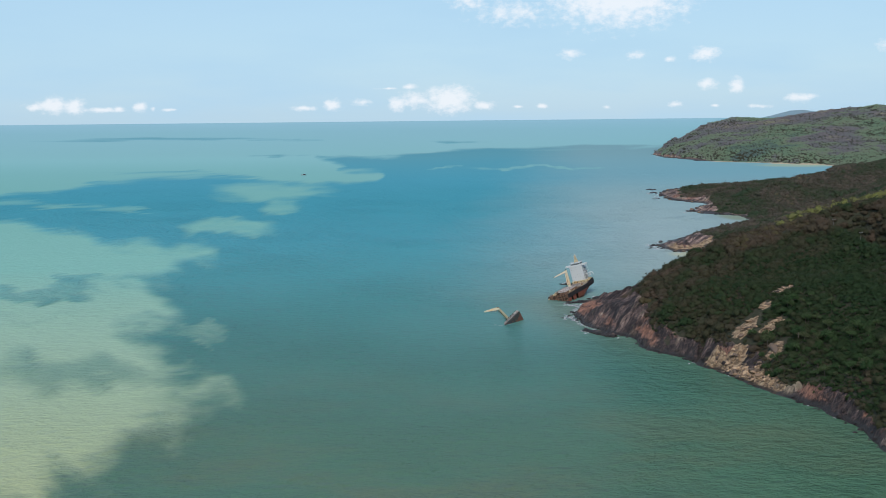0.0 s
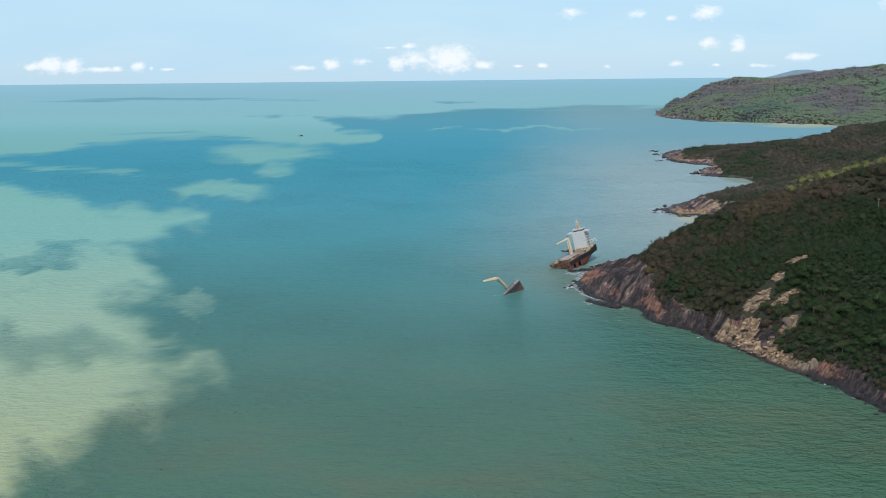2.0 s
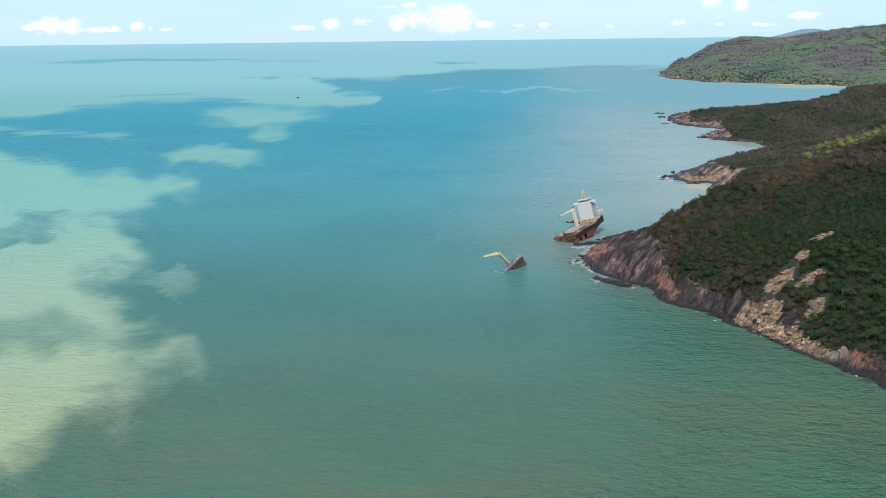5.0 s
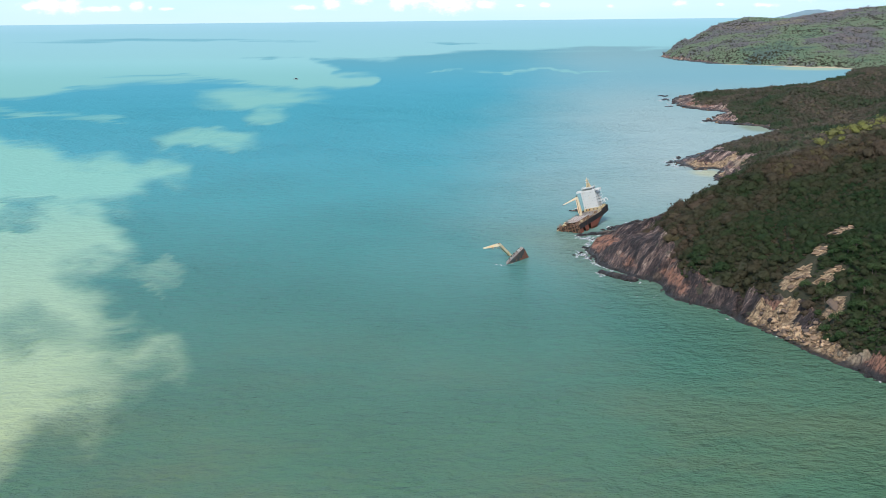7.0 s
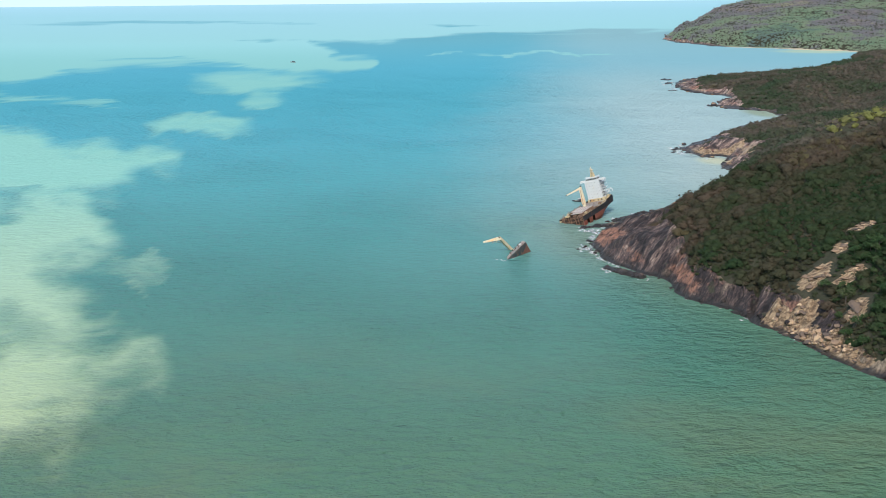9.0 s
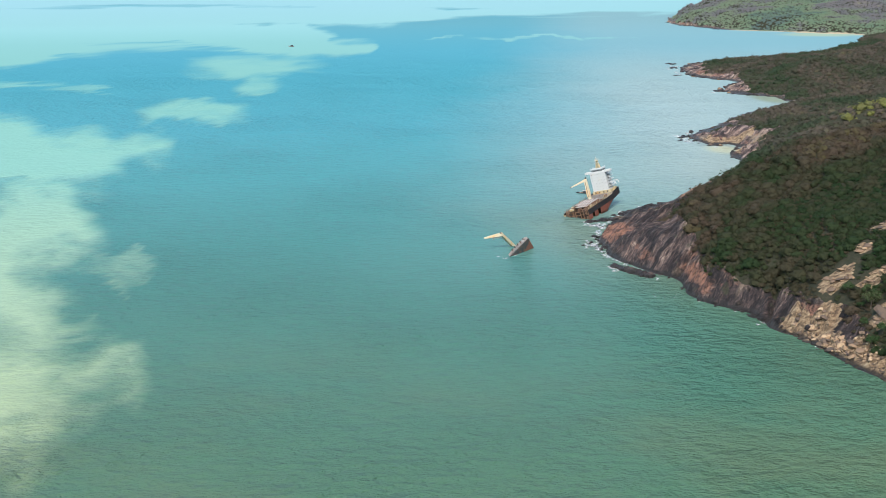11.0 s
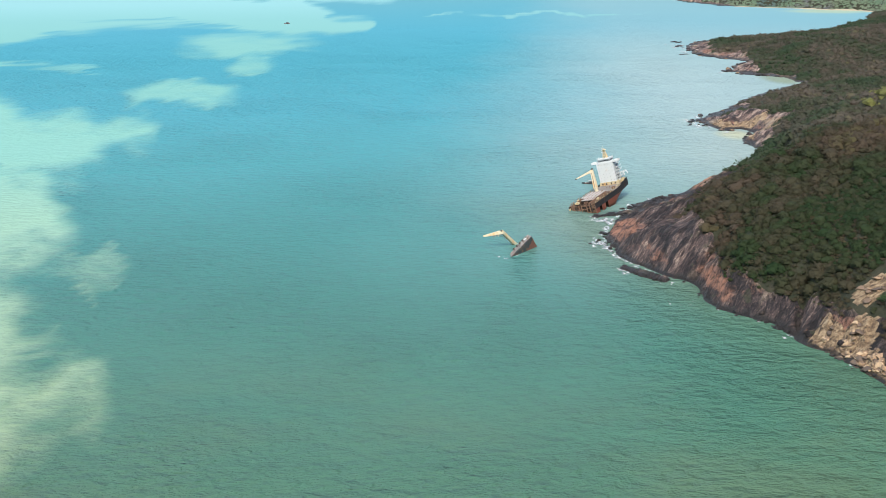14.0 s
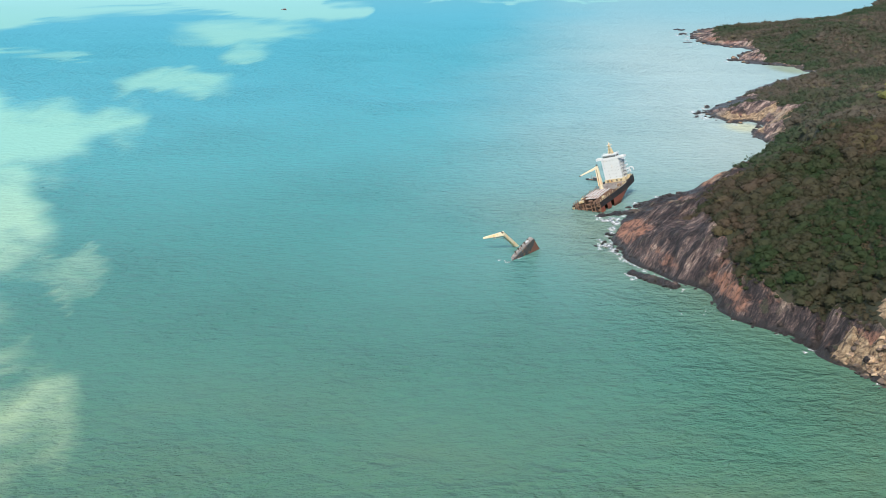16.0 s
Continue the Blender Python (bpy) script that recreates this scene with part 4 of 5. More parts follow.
def hull_section(y):
    """Half breadths and depths of the hull at y metres abaft the break: deck, black belt foot, bilge, keel."""
    t = max(0.0, (y - 34) / 32)
    b = 10.5 - 2.6 * t ** 2.2
    low = 10.3 - 6.5 * t ** 1.3
    bil = 8.6 - 7.6 * min(1, t * 1.1) ** 0.9
    keel = -12.0 + 7.2 * max(0.0, (t - 0.15) / 0.85) ** 1.1
    top = 0.9 * t ** 2
    return [(b, top), (b - 0.05, -2.2), (b - 0.3 * t - 0.1, -4.0), (max(low, 0.8), min(-4.2, -7.6 + 3.2 * t)), (max(bil, 0.4), keel + 0.9), (0.0, keel)]


def shell(name, ys, lo, hi, side, mat, parent, skip=(), label=""):
    """A strip of hull plating between two lines of the section, with holes where skip says."""
    bm = bmesh.new()
    rings = []
    for y in ys:
        sec = hull_section(y)[lo:hi + 1]
        rings.append([bm.verts.new((side * x, y, z)) for x, z in sec])
    for k in range(len(ys) - 1):
        mid = (ys[k] + ys[k + 1]) / 2
        if any(a < mid < b for a, b in skip):
            continue
        for j in range(hi - lo):
            q = (rings[k][j], rings[k + 1][j], rings[k + 1][j + 1], rings[k][j + 1])
            bm.faces.new(q if side > 0 else q[::-1])
    bmesh.ops.solidify(bm, geom=bm.faces[:], thickness=0.25)
    return part(name, bm, mat, parent, label)


def window(parent, x, y, z, w=0.75, h=0.75, face="front"):
    if face == "front":
        return box("window", GLASS, parent, x - w / 2, x + w / 2, y - 0.06, y + 0.05, z - h / 2, z + h / 2, bevel=0)
    return box("window", GLASS, parent, x - 0.05, x + 0.06, y - w / 2, y + w / 2, z - h / 2, z + h / 2, bevel=0)


def railing(parent, pts, height=1.05, mat=None, step=2.0, posts=True):
    """A rail along a line, with each stanchion a piece of its own."""
    bm = bmesh.new()
    for a, b in zip(pts, pts[1:]):
        for h in (height, height * 0.55):
            beam_bm(bm, (a[0], a[1], a[2] + h), (b[0], b[1], b[2] + h), 0.09)
    r = part("railing", bm, mat or WHITE, parent)
    if posts:
        for a, b in zip(pts, pts[1:]):
            n = max(1, int((Vector(b) - Vector(a)).length / step))
            for k in range(n + 1):
                p = Vector(a).lerp(Vector(b), k / n)
                bar("stanchion", mat or WHITE, r, p, p + Vector((0, 0, height)), 0.09)
    return r


def build_ship():
    rng = random.Random(4)
    ship = new("cargo_ship")
    ship.matrix_world = SHIP_POSE
    tagged(ship, "broken stern half of a cargo ship, listing, rusted, white deckhouse", "shipwreck")
    ys = [0, 2, 4, 6, 8, 10, 12, 14, 16.5, 19, 21, 23, 26, 30, 34, 38, 42, 46, 50, 54, 58, 61, 64, 66]
    holes = [(6, 10.2), (16.4, 21.2)]
    for side in (1, -1):
        shell("topside", ys, 0, 2, side, HULL_BLACK, ship, label="black topside plating with rust runs")
        shell("bottom_plating", ys, 2, 5, side, HULL_RED, ship, holes if side > 0 else (), "red antifouling bottom plating" + (", holed" if side > 0 else ""))
    bm = bmesh.new()
    sec = hull_section(66)
    left, right = [bm.verts.new((-x, 66.0, z)) for x, z in sec[:-1]], [bm.verts.new((x, 66.0, z)) for x, z in sec]
    bm.faces.new(right + left[::-1])
    bmesh.ops.solidify(bm, geom=bm.faces[:], thickness=0.25)
    part("transom", bm, HULL_BLACK, ship, "black transom plating")
    # inner bulkheads that show through the holes and at the break
    for y, m in ((1.6, RUST_DARK), (12.5, RUST_DARK), (23.5, RUST_DARK)):
        bm = bmesh.new()
        sec = hull_section(y)
        vs = [bm.verts.new((x * 0.985, y, z - 0.05)) for x, z in sec] + [bm.verts.new((-x * 0.985, y, z - 0.05)) for x, z in sec[-2::-1]]
        bm.faces.new(vs)
        bmesh.ops.solidify(bm, geom=bm.faces[:], thickness=0.2)
        part("bulkhead", bm, m, ship, "dark rusted bulkhead")
    # torn frames at the break
    for k in range(11):
        x = -9.8 + 19.6 * k / 10
        top = 0.4 + rng.uniform(-0.5, 0.9)
        y1 = -rng.uniform(0.2, 2.0)
        bm = bmesh.new()
        beam_bm(bm, (x, y1 + 1.2, -11.2 + abs(x) * 0.05), (x + rng.uniform(-0.4, 0.4), y1, top), 0.55, 0.45, 1.0, 0.8)
        part("frame", bm, RUST if k % 3 else RUST_DARK, ship)
    for z, d in ((-0.3, 1.9), (-3.0, 1.3), (-5.8, 1.0), (-8.6, 0.8)):
        for k in range(6):
            x0, x1 = -10.2 + 3.4 * k, -10.2 + 3.4 * (k + 1)
            if rng.random() < 0.82:
                bar("stringer", RUST, ship, (x0, 1.0 - d + rng.uniform(-0.4, 0.4), z + rng.uniform(-0.2, 0.2)), (x1 + 0.1, 1.0 - d + rng.uniform(-0.4, 0.4), z + rng.uniform(-0.25, 0.25)), 0.45, 0.4, 0.8, 0.7)
    for x, z, w in ((-9.6, -1.8, 2.2), (-6.4, -0.6, 2.4), (3.5, -0.2, 2.6), (8.6, -1.6, 2.4), (9.2, -5.2, 2.0)):
        bm = bmesh.new()
        vs = [bm.verts.new(p) for p in ((x - w / 2, -0.4, z + 0.7), (x + w / 2, -0.6, z + 0.9), (x + w / 2 - 0.3, -1.7, z - 1.3), (x - w / 2 + 0.5, -1.3, z - 1.0))]
        bm.faces.new(vs)
        bmesh.ops.solidify(bm, geom=bm.faces[:], thickness=0.15)
        part("torn_plate", bm, STAIN if x < -9 else RUST, ship, "bent rusted plate")
    # decks
    def deck(name, x0, x1, y0, y1, mat, label):
        bm = bmesh.new()
        n = 10
        rows = []
        for k in range(n + 1):
            y = y0 + (y1 - y0) * k / n
            b = hull_section(y)[0][0] - 0.15
            z = hull_section(y)[0][1] - 0.05
            rows.append((bm.verts.new((max(x0, -b), y + (rng.uniform(-0.7, 0.7) if k == 0 else 0), z)), bm.verts.new((min(x1, b), y + (rng.uniform(-0.7, 0.7) if k == 0 else 0), z))))
        for a, b in zip(rows, rows[1:]):
            bm.faces.new((a[0], a[1], b[1], b[0]))
        bmesh.ops.solidify(bm, geom=bm.faces[:], thickness=-0.2)
        return part(name, bm, mat, ship, label)
    deck("side_deck", -11, -7.4, 0.4, 33, RUST, "rusted side deck")
    deck("side_deck", 5.6, 11, 0.4, 33, RUST, "rusted side deck")
    deck("aft_deck", -11, 11, 33, 65.9, HATCH, "grey and rust aft deck")
    box("hold_floor", RUST_DARK, ship, -7.4, 5.6, 1.8, 33, -3.2, -2.9, "dark rusted hold")
    # hatch coaming, covers
    for x0, x1, y0, y1 in ((-7.7, -7.4, 1, 31), (5.6, 5.9, 1, 31), (-7.4, 5.6, 30.7, 31)):
        box("coaming", RUST, ship, x0, x1, y0, y1, -0.4, 1.1)
    for y0, y1, x0, x1, z, lean in ((8.5, 15.2, -4.0, 5.5, 1.0, 2.0), (15.6, 22.6, -7.3, 5.5, 1.15, 0.0), (23.0, 30.4, -7.3, 5.5, 1.15, 0.0)):
        c = box("hatch_cover", HATCH, ship, x0, x1, y0, y1, z, z + 0.7, "grey steel hatch cover with rust stains", 0.12)
        c.rotation_euler = (radians(-lean * 0.3), radians(lean), 0)
        for k in range(4):
            xx = x0 + (x1 - x0) * (k + 0.5) / 4
            box("cover_rib", RUST, c, xx - 0.12, xx + 0.12, y0 + 0.3, y1 - 0.3, z + 0.7, z + 0.9, bevel=0)
    for k, (x, y, w, d, h) in enumerate(((-5.5, 5.0, 3.0, 2.5, 1.4), (1.5, 4.6, 2.6, 1.8, 1.1), (7.6, 12, 1.4, 2.2, 1.3), (8.2, 24, 1.2, 1.6, 1.5), (-9.2, 14, 1.3, 2.0, 1.2), (7.8, 40, 2.0, 2.4, 1.6), (8.4, 46, 1.4, 2.0, 1.2))):
        box("deck_locker", RUST if k % 2 else STAIN, ship, x - w / 2, x + w / 2, y - d / 2, y + d / 2, -0.05, h, bevel=0.1)
    # container stanchions and bulwark rails
    for side in (1, -1):
        for k in range(16):
            y = 2 + k * 3.0
            b = hull_section(y)[0][0]
            if rng.random() < 0.15:
                continue
            bar("deck_stanchion", STAIN if side > 0 else RUST, ship, (side * (b - 0.3), y, 0), (side * (b - 0.35), y + rng.uniform(-0.25, 0.25), 1.7 + rng.uniform(-0.3, 0.3)), 0.32, 0.26)
        pts = [(side * (hull_section(y)[0][0] - 0.25), y, hull_section(y)[0][1]) for y in (3, 12, 20, 28, 36, 44, 50)]
        railing(ship, pts, 1.3, RUST, posts=False)
        bm = bmesh.new()
        ya = [48, 52, 56, 60, 63, 65.9]
        rr = []
        for y in ya:
            b, top = hull_section(y)[0]
            rr.append((bm.verts.new((side * b, y, top)), bm.verts.new((side * (b + 0.05), y, top + 1.2))))
        for a, b in zip(rr, rr[1:]):
            bm.faces.new((a[0], b[0], b[1], a[1]))
        bmesh.ops.solidify(bm, geom=bm.faces[:], thickness=0.12)
        part("bulwark", bm, HULL_BLACK, ship, "black bulwark")
    # deckhouse
    x0, x1, y0, y1 = -8.3, 5.1, 53.5, 61.5
    box("deckhouse_base", STAIN, ship, x0 - 0.8, x1 + 1.6, y0 - 0.2, y1 + 1.2, 0, 2.6, "cream and rust-stained lowest tier")
    for x in (-6.5, -3.5, 0.5, 3.8):
        window(ship, x, y0 - 0.22, 1.4, 0.9, 1.5)
    tier = 2.42
    for k in range(6):
        z0 = 2.6 + k * tier
        t = box("deckhouse_tier", WHITE, ship, x0, x1, y0, y1, z0, z0 + tier - 0.16, "white painted steel tier")
        box("tier_ledge", WHITE, t, x0 - 0.12, x1 + 0.12, y0 - 0.14, y1 + 0.1, z0 + tier - 0.16, z0 + tier, bevel=0)
        for j in range(5):
            if (k, j) in ((0, 2), (1, 4), (2, 0), (3, 1), (4, 3), (5, 4)):
                continue
            window(t, x0 + 1.5 + j * 2.6, y0 - 0.02, z0 + 1.35, 0.42, 0.42)
        for j in range(3):
            window(t, x1 + 0.02, y0 + 1.5 + j * 2.4, z0 + 1.35, face="side")
        # open stair landings on the port side
        if k < 5:
            p = box("landing", WHITE, ship, x1, x1 + 2.9 - 0.25 * k, y0 + 2.2, y1 + 1.2, z0 + tier - 0.12, z0 + tier + 0.02, "white stair landing")
            e = x1 + 2.85 - 0.25 * k
            railing(p, [(x1 + 0.1, y0 + 2.25, z0 + tier), (e, y0 + 2.25, z0 + tier), (e, y1 + 1.1, z0 + tier)], 1.0, posts=False)
            bar("stair", WHITE, ship, (x1 + 1.5, y0 + 2.4 + (4.2 if k % 2 else 0), z0), (x1 + 1.5, y0 + 2.4 + (0 if k % 2 else 4.2), z0 + tier), 0.8, 0.8, 0.16, 0.16)
            q = box("landing", WHITE, ship, x0 - 1.3, x0, y0 + 2.4, y1, z0 + tier - 0.12, z0 + tier + 0.02)
            railing(q, [(x0 - 1.25, y0 + 2.4, z0 + tier), (x0 - 1.25, y1, z0 + tier)], 1.0, posts=False)
    zb = 2.6 + 6 * tier
    # bridge
    box("bridge_deck", WHITE, ship, -12.1, 9.9, y0 - 0.2, y0 + 3.6, zb - 0.05, zb + 0.25, "white bridge wing deck", 0.05)
    for sx in (-1, 1):
        xa, xb = (-12.1, -8.3) if sx < 0 else (5.1, 9.9)
        box("wing_bulwark", WHITE, ship, xa, xb, y0 - 0.2, y0 - 0.05, zb + 0.25, zb + 1.4, "white wing bulwark", 0.03)
        box("wing_bulwark", WHITE, ship, xa, xb, y0 + 3.45, y0 + 3.6, zb + 0.25, zb + 1.4, bevel=0.03)
        xe = xa if sx < 0 else xb - 0.15
        box("wing_bulwark", WHITE, ship, xe, xe + 0.15, y0, y0 + 3.4, zb + 0.25, zb + 1.4, bevel=0.03)
    wh = box("wheelhouse", WHITE, ship, -6.6, 3.4, y0 + 0.4, y0 + 6.5, zb + 0.25, zb + 2.9, "white wheelhouse with a band of dark windows", 0.15)
    for k in range(8):
        xx = -6.1 + k * 1.2
        box("window", GLASS, wh, xx, xx + 0.95, y0 + 0.33, y0 + 0.45, zb + 1.3, zb + 2.3, bevel=0)
    for k in range(3):
        box("window", GLASS, wh, 3.36, 3.46, y0 + 1.0 + 1.6 * k, y0 + 2.2 + 1.6 * k, zb + 1.3, zb + 2.3, bevel=0)
    box("roof", WHITE, wh, -7.0, 3.8, y0 - 0.1, y0 + 6.9, zb + 2.9, zb + 3.1, bevel=0.03)
    railing(wh, [(-6.8, y0 + 6.7, zb + 3.1), (-6.8, y0 + 0.1, zb + 3.1), (3.6, y0 + 0.1, zb + 3.1), (3.6, y0 + 6.7, zb + 3.1)], 1.0, step=2.5)
    # radar mast
    mast = new("radar_mast")
    mast.parent = ship
    mz = zb + 3.1
    for sx in (-1, 1):
        for sy in (-1, 1):
            bar("mast_leg", STAIN, mast, (-1.6 + sx * 1.5, y0 + 4.5 + sy * 1.1, mz), (-1.6 + sx * 0.35, y0 + 4.5 + sy * 0.35, mz + 6.2), 0.62, 0.46)
    for h, w in ((1.8, 1.3), (3.8, 1.0), (6.2, 1.7)):
        box("mast_platform", CREAM, mast, -1.6 - w, -1.6 + w, y0 + 4.5 - w * 0.7, y0 + 4.5 + w * 0.7, mz + h - 0.1, mz + h + 0.1, bevel=0)
    box("radar_scanner", WHITE, mast, -3.3, 0.4, y0 + 3.3, y0 + 3.6, mz + 4.3, mz + 4.65, bevel=0.05)
    bar("mast_pole", CREAM, mast, (-1.6, y0 + 4.5, mz + 6.2), (-1.6, y0 + 4.5, mz + 9.2), 0.42, 0.2, sides=8)
    bar("yard", CREAM, mast, (-3.2, y0 + 4.5, mz + 7.4), (0.0, y0 + 4.5, mz + 7.4), 0.14)
    bm = bmesh.new()
    beam_bm(bm, (-1.6, y0 + 5.5, mz), (-1.6, y0 + 5.5, mz + 3.4), 2.2, 1.2, 2.2, 1.2, 8)
    part("mast_house", bm, CREAM, mast, "cream mast house")
    # boat davits at the port side aft
    for y in (57.2, 62.6):
        bm = bmesh.new()
        pts = [(6.6, y, 2.6), (7.2, y, 6.2), (8.2, y, 7.7), (9.6, y, 7.9), (10.6, y, 6.8), (10.9, y, 5.2)]
        for a, b in zip(pts, pts[1:]):
            beam_bm(bm, a, b, 0.5, 0.45)
        part("boat_davit", bm, WHITE, ship, "white curved boat davit")
    bar("davit_bar", WHITE, ship, (10.2, 57.2, 7.4), (10.2, 62.6, 7.4), 0.22)
    box("winch_house", STAIN, ship, 5.4, 8.6, 58.2, 61.0, 0.4, 3.2, "stained winch house", 0.1)
    box("winch_house", STAIN, ship, 3.0, 7.2, 63.0, 65.0, 0.4, 2.0, bevel=0.1)
    # broken ladder and debris on the aft deck
    for k in range(9):
        x, y = rng.uniform(-8, 8), rng.uniform(34, 51)
        bar("deck_pipe", RUST if k % 2 else STAIN, ship, (x, y, 0.3), (x + rng.uniform(-2.5, 2.5), y + rng.uniform(-2, 2), rng.uniform(0.3, 1.4)), 0.28)
    # deck crane
    deck_crane(ship, Vector((-3.6, 35.0, 0)), Vector((-3.6, 35.0, 17.3)), Vector((-3.6 + 12.4 * math.cos(3.66), 35 + 12.4 * math.sin(3.66), 13.6)))


def deck_crane(ship, foot, head, tip):
    crane = new("deck_crane")
    crane.parent = ship
    crane["label"] = "cream painted deck crane, rust-streaked"
    up = (head - foot).normalized()
    jd = (tip - head).normalized()
    bm = bmesh.new()
    beam_bm(bm, foot, foot + up * 3.2, 3.0, 2.8, sides=12)
    part("pedestal", bm, CREAM, crane)
    bm = bmesh.new()
    beam_bm(bm, foot + up * 3.2, head, 2.9, 2.0, 2.6, 1.9)
    bmesh.ops.bevel(bm, geom=bm.edges[:], offset=0.2, segments=2, affect="EDGES")
    part("column", bm, CREAM, crane, "cream crane column with rust streaks")
    bm = bmesh.new()
    beam_bm(bm, head - up * 0.9 - jd * 0.9, tip, 1.9, 0.6, 1.7, 0.7)
    bmesh.ops.bevel(bm, geom=bm.edges[:], offset=0.12, segments=2, affect="EDGES")
    part("jib", bm, CREAM, crane, "cream tapered jib")
    bar("head_sheave", RUST_DARK, crane, head - jd * 0.4, head + up * 1.1 - jd * 0.7, 1.0, 0.7)
    bar("tip_sheave", RUST_DARK, crane, tip - jd * 0.3, tip + jd * 0.7, 0.8, 0.6)
    bar("ladder", RUST, crane, foot + up * 3 + Vector((0, -1.5, 0)), head - up * 2 + Vector((0, -1.1, 0)), 0.35, 0.35, 0.1, 0.1)
    bar("luffing_wire", RUST_DARK, crane, head + up * 0.9 - jd * 0.5, head.lerp(tip, 0.8) + up * 0.4, 0.1)
    return crane


build_ship()


# ------------------------------------------------------------------ the sunken bow and its crane
def build_bow():
    bow = new("ship_bow")
    tagged(bow, "black and red bow of a sunken ship above water", "shipwreck")
    stem_w, peak, tip, back = Vector((38.6, 972.1, -2.0)), Vector((33.4, 958.0, 9.3)), Vector((18.8, 942.0, -1.0)), Vector((25.0, 972.0, -2.0))
    out = (peak - tip).cross(stem_w - tip).normalized()
    if out.y > 0:
        out = -out

    def side(u, v):
        """The near hull side: u from the low end to the stem, v from the keel edge up to the deck edge."""
        low = tip.lerp(stem_w, u) + Vector((0, 0, -0.8))
        high = tip.lerp(peak, u ** 1.15)
        return low.lerp(high, v) + out * (0.5 * math.sin(math.pi * min(1, u * 0.95)) * math.sin(math.pi * (0.15 + 0.7 * v)))

    def patch(name, mat, label, test):
        bm = bmesh.new()
        n, m_ = 26, 14
        vs = [[bm.verts.new(side(i / n, j / m_)) for j in range(m_ + 1)] for i in range(n + 1)]
        for i in range(n):
            for j in range(m_):
                if test((i + 0.5) / n, (j + 0.5) / m_):
                    bm.faces.new((vs[i][j], vs[i + 1][j], vs[i + 1][j + 1], vs[i][j + 1]))
        bmesh.ops.delete(bm, geom=[v for v in bm.verts if not v.link_faces], context="VERTS")
        bmesh.ops.remove_doubles(bm, verts=bm.verts[:], dist=0.01)
        bmesh.ops.recalc_face_normals(bm, faces=bm.faces[:])
        bmesh.ops.solidify(bm, geom=bm.faces[:], thickness=0.25)
        return part(name, bm, mat, bow, label)

    red = lambda u, v: u > 0.36 and v < (u - 0.36) / 0.64 * 0.86 + 0.03 * math.sin(u * 40)
    patch("topside", BOW_BLACK, "worn black topside plating with rust", lambda u, v: not red(u, v))
    patch("bottom_plating", HULL_RED, "red antifouling plating", red)
    # far side and deck
    bm = bmesh.new()
    a, b, c, d = (bm.verts.new(p) for p in (tip.lerp(peak, 0.0), peak, back, stem_w))
    e = bm.verts.new(peak.lerp(back, 0.5) + Vector((-1.5, 1.0, 1.0)))
    bm.faces.new((b, d, c, e))
    bmesh.ops.solidify(bm, geom=bm.faces[:], thickness=0.25)
    part("far_side", bm, HULL_BLACK, bow, "black plating of the far side")
    bm = bmesh.new()
    lines = []
    for k in range(9):
        t = k / 8
        p = tip.lerp(peak, t)
        q = (tip + Vector((-0.5, 4, -0.5))).lerp(peak + Vector((-2.2, 2.6, 0.4)), t) + Vector((-1.4, 1.6, -1.2)) * math.sin(math.pi * t)
        lines.append((bm.verts.new(p), bm.verts.new(p.lerp(q, 0.5) + Vector((0, 0, -0.35))), bm.verts.new(q)))
    for m_, n in zip(lines, lines[1:]):
        for j in (0, 1):
            bm.faces.new((m_[j], n[j], n[j + 1], m_[j + 1]))
    bmesh.ops.solidify(bm, geom=bm.faces[:], thickness=0.2)
    part("foredeck", bm, HATCH, bow, "grey rusted foredeck")
    rng = random.Random(9)
    for k in range(9):
        t = 0.25 + 0.72 * k / 8
        p = tip.lerp(peak, t) + Vector((-0.3, 0.5, 0))
        bar("bulwark_stay", RUST if k % 2 else HATCH, bow, p, p + Vector((-0.7, 0.1, 1.2 + rng.uniform(-0.3, 0.5))), 0.3, 0.22)
    for k in range(5):
        t = 0.4 + 0.5 * k / 4
        p = tip.lerp(peak, t) + Vector((-1.8, 2.2, -0.4))
        bar("mooring_bitt", RUST_DARK, bow, p, p + Vector((-0.5, -0.2, 1.1)), 0.9, 0.7, sides=8)
    box_ = tip.lerp(peak, 0.78) + Vector((-1.2, 1.4, 0.2))
    bar("windlass", WHITE, bow, box_, box_ + Vector((1.2, 1.2, 0.9)), 1.1, 0.9, 0.8, 0.8, label="pale windlass housing")


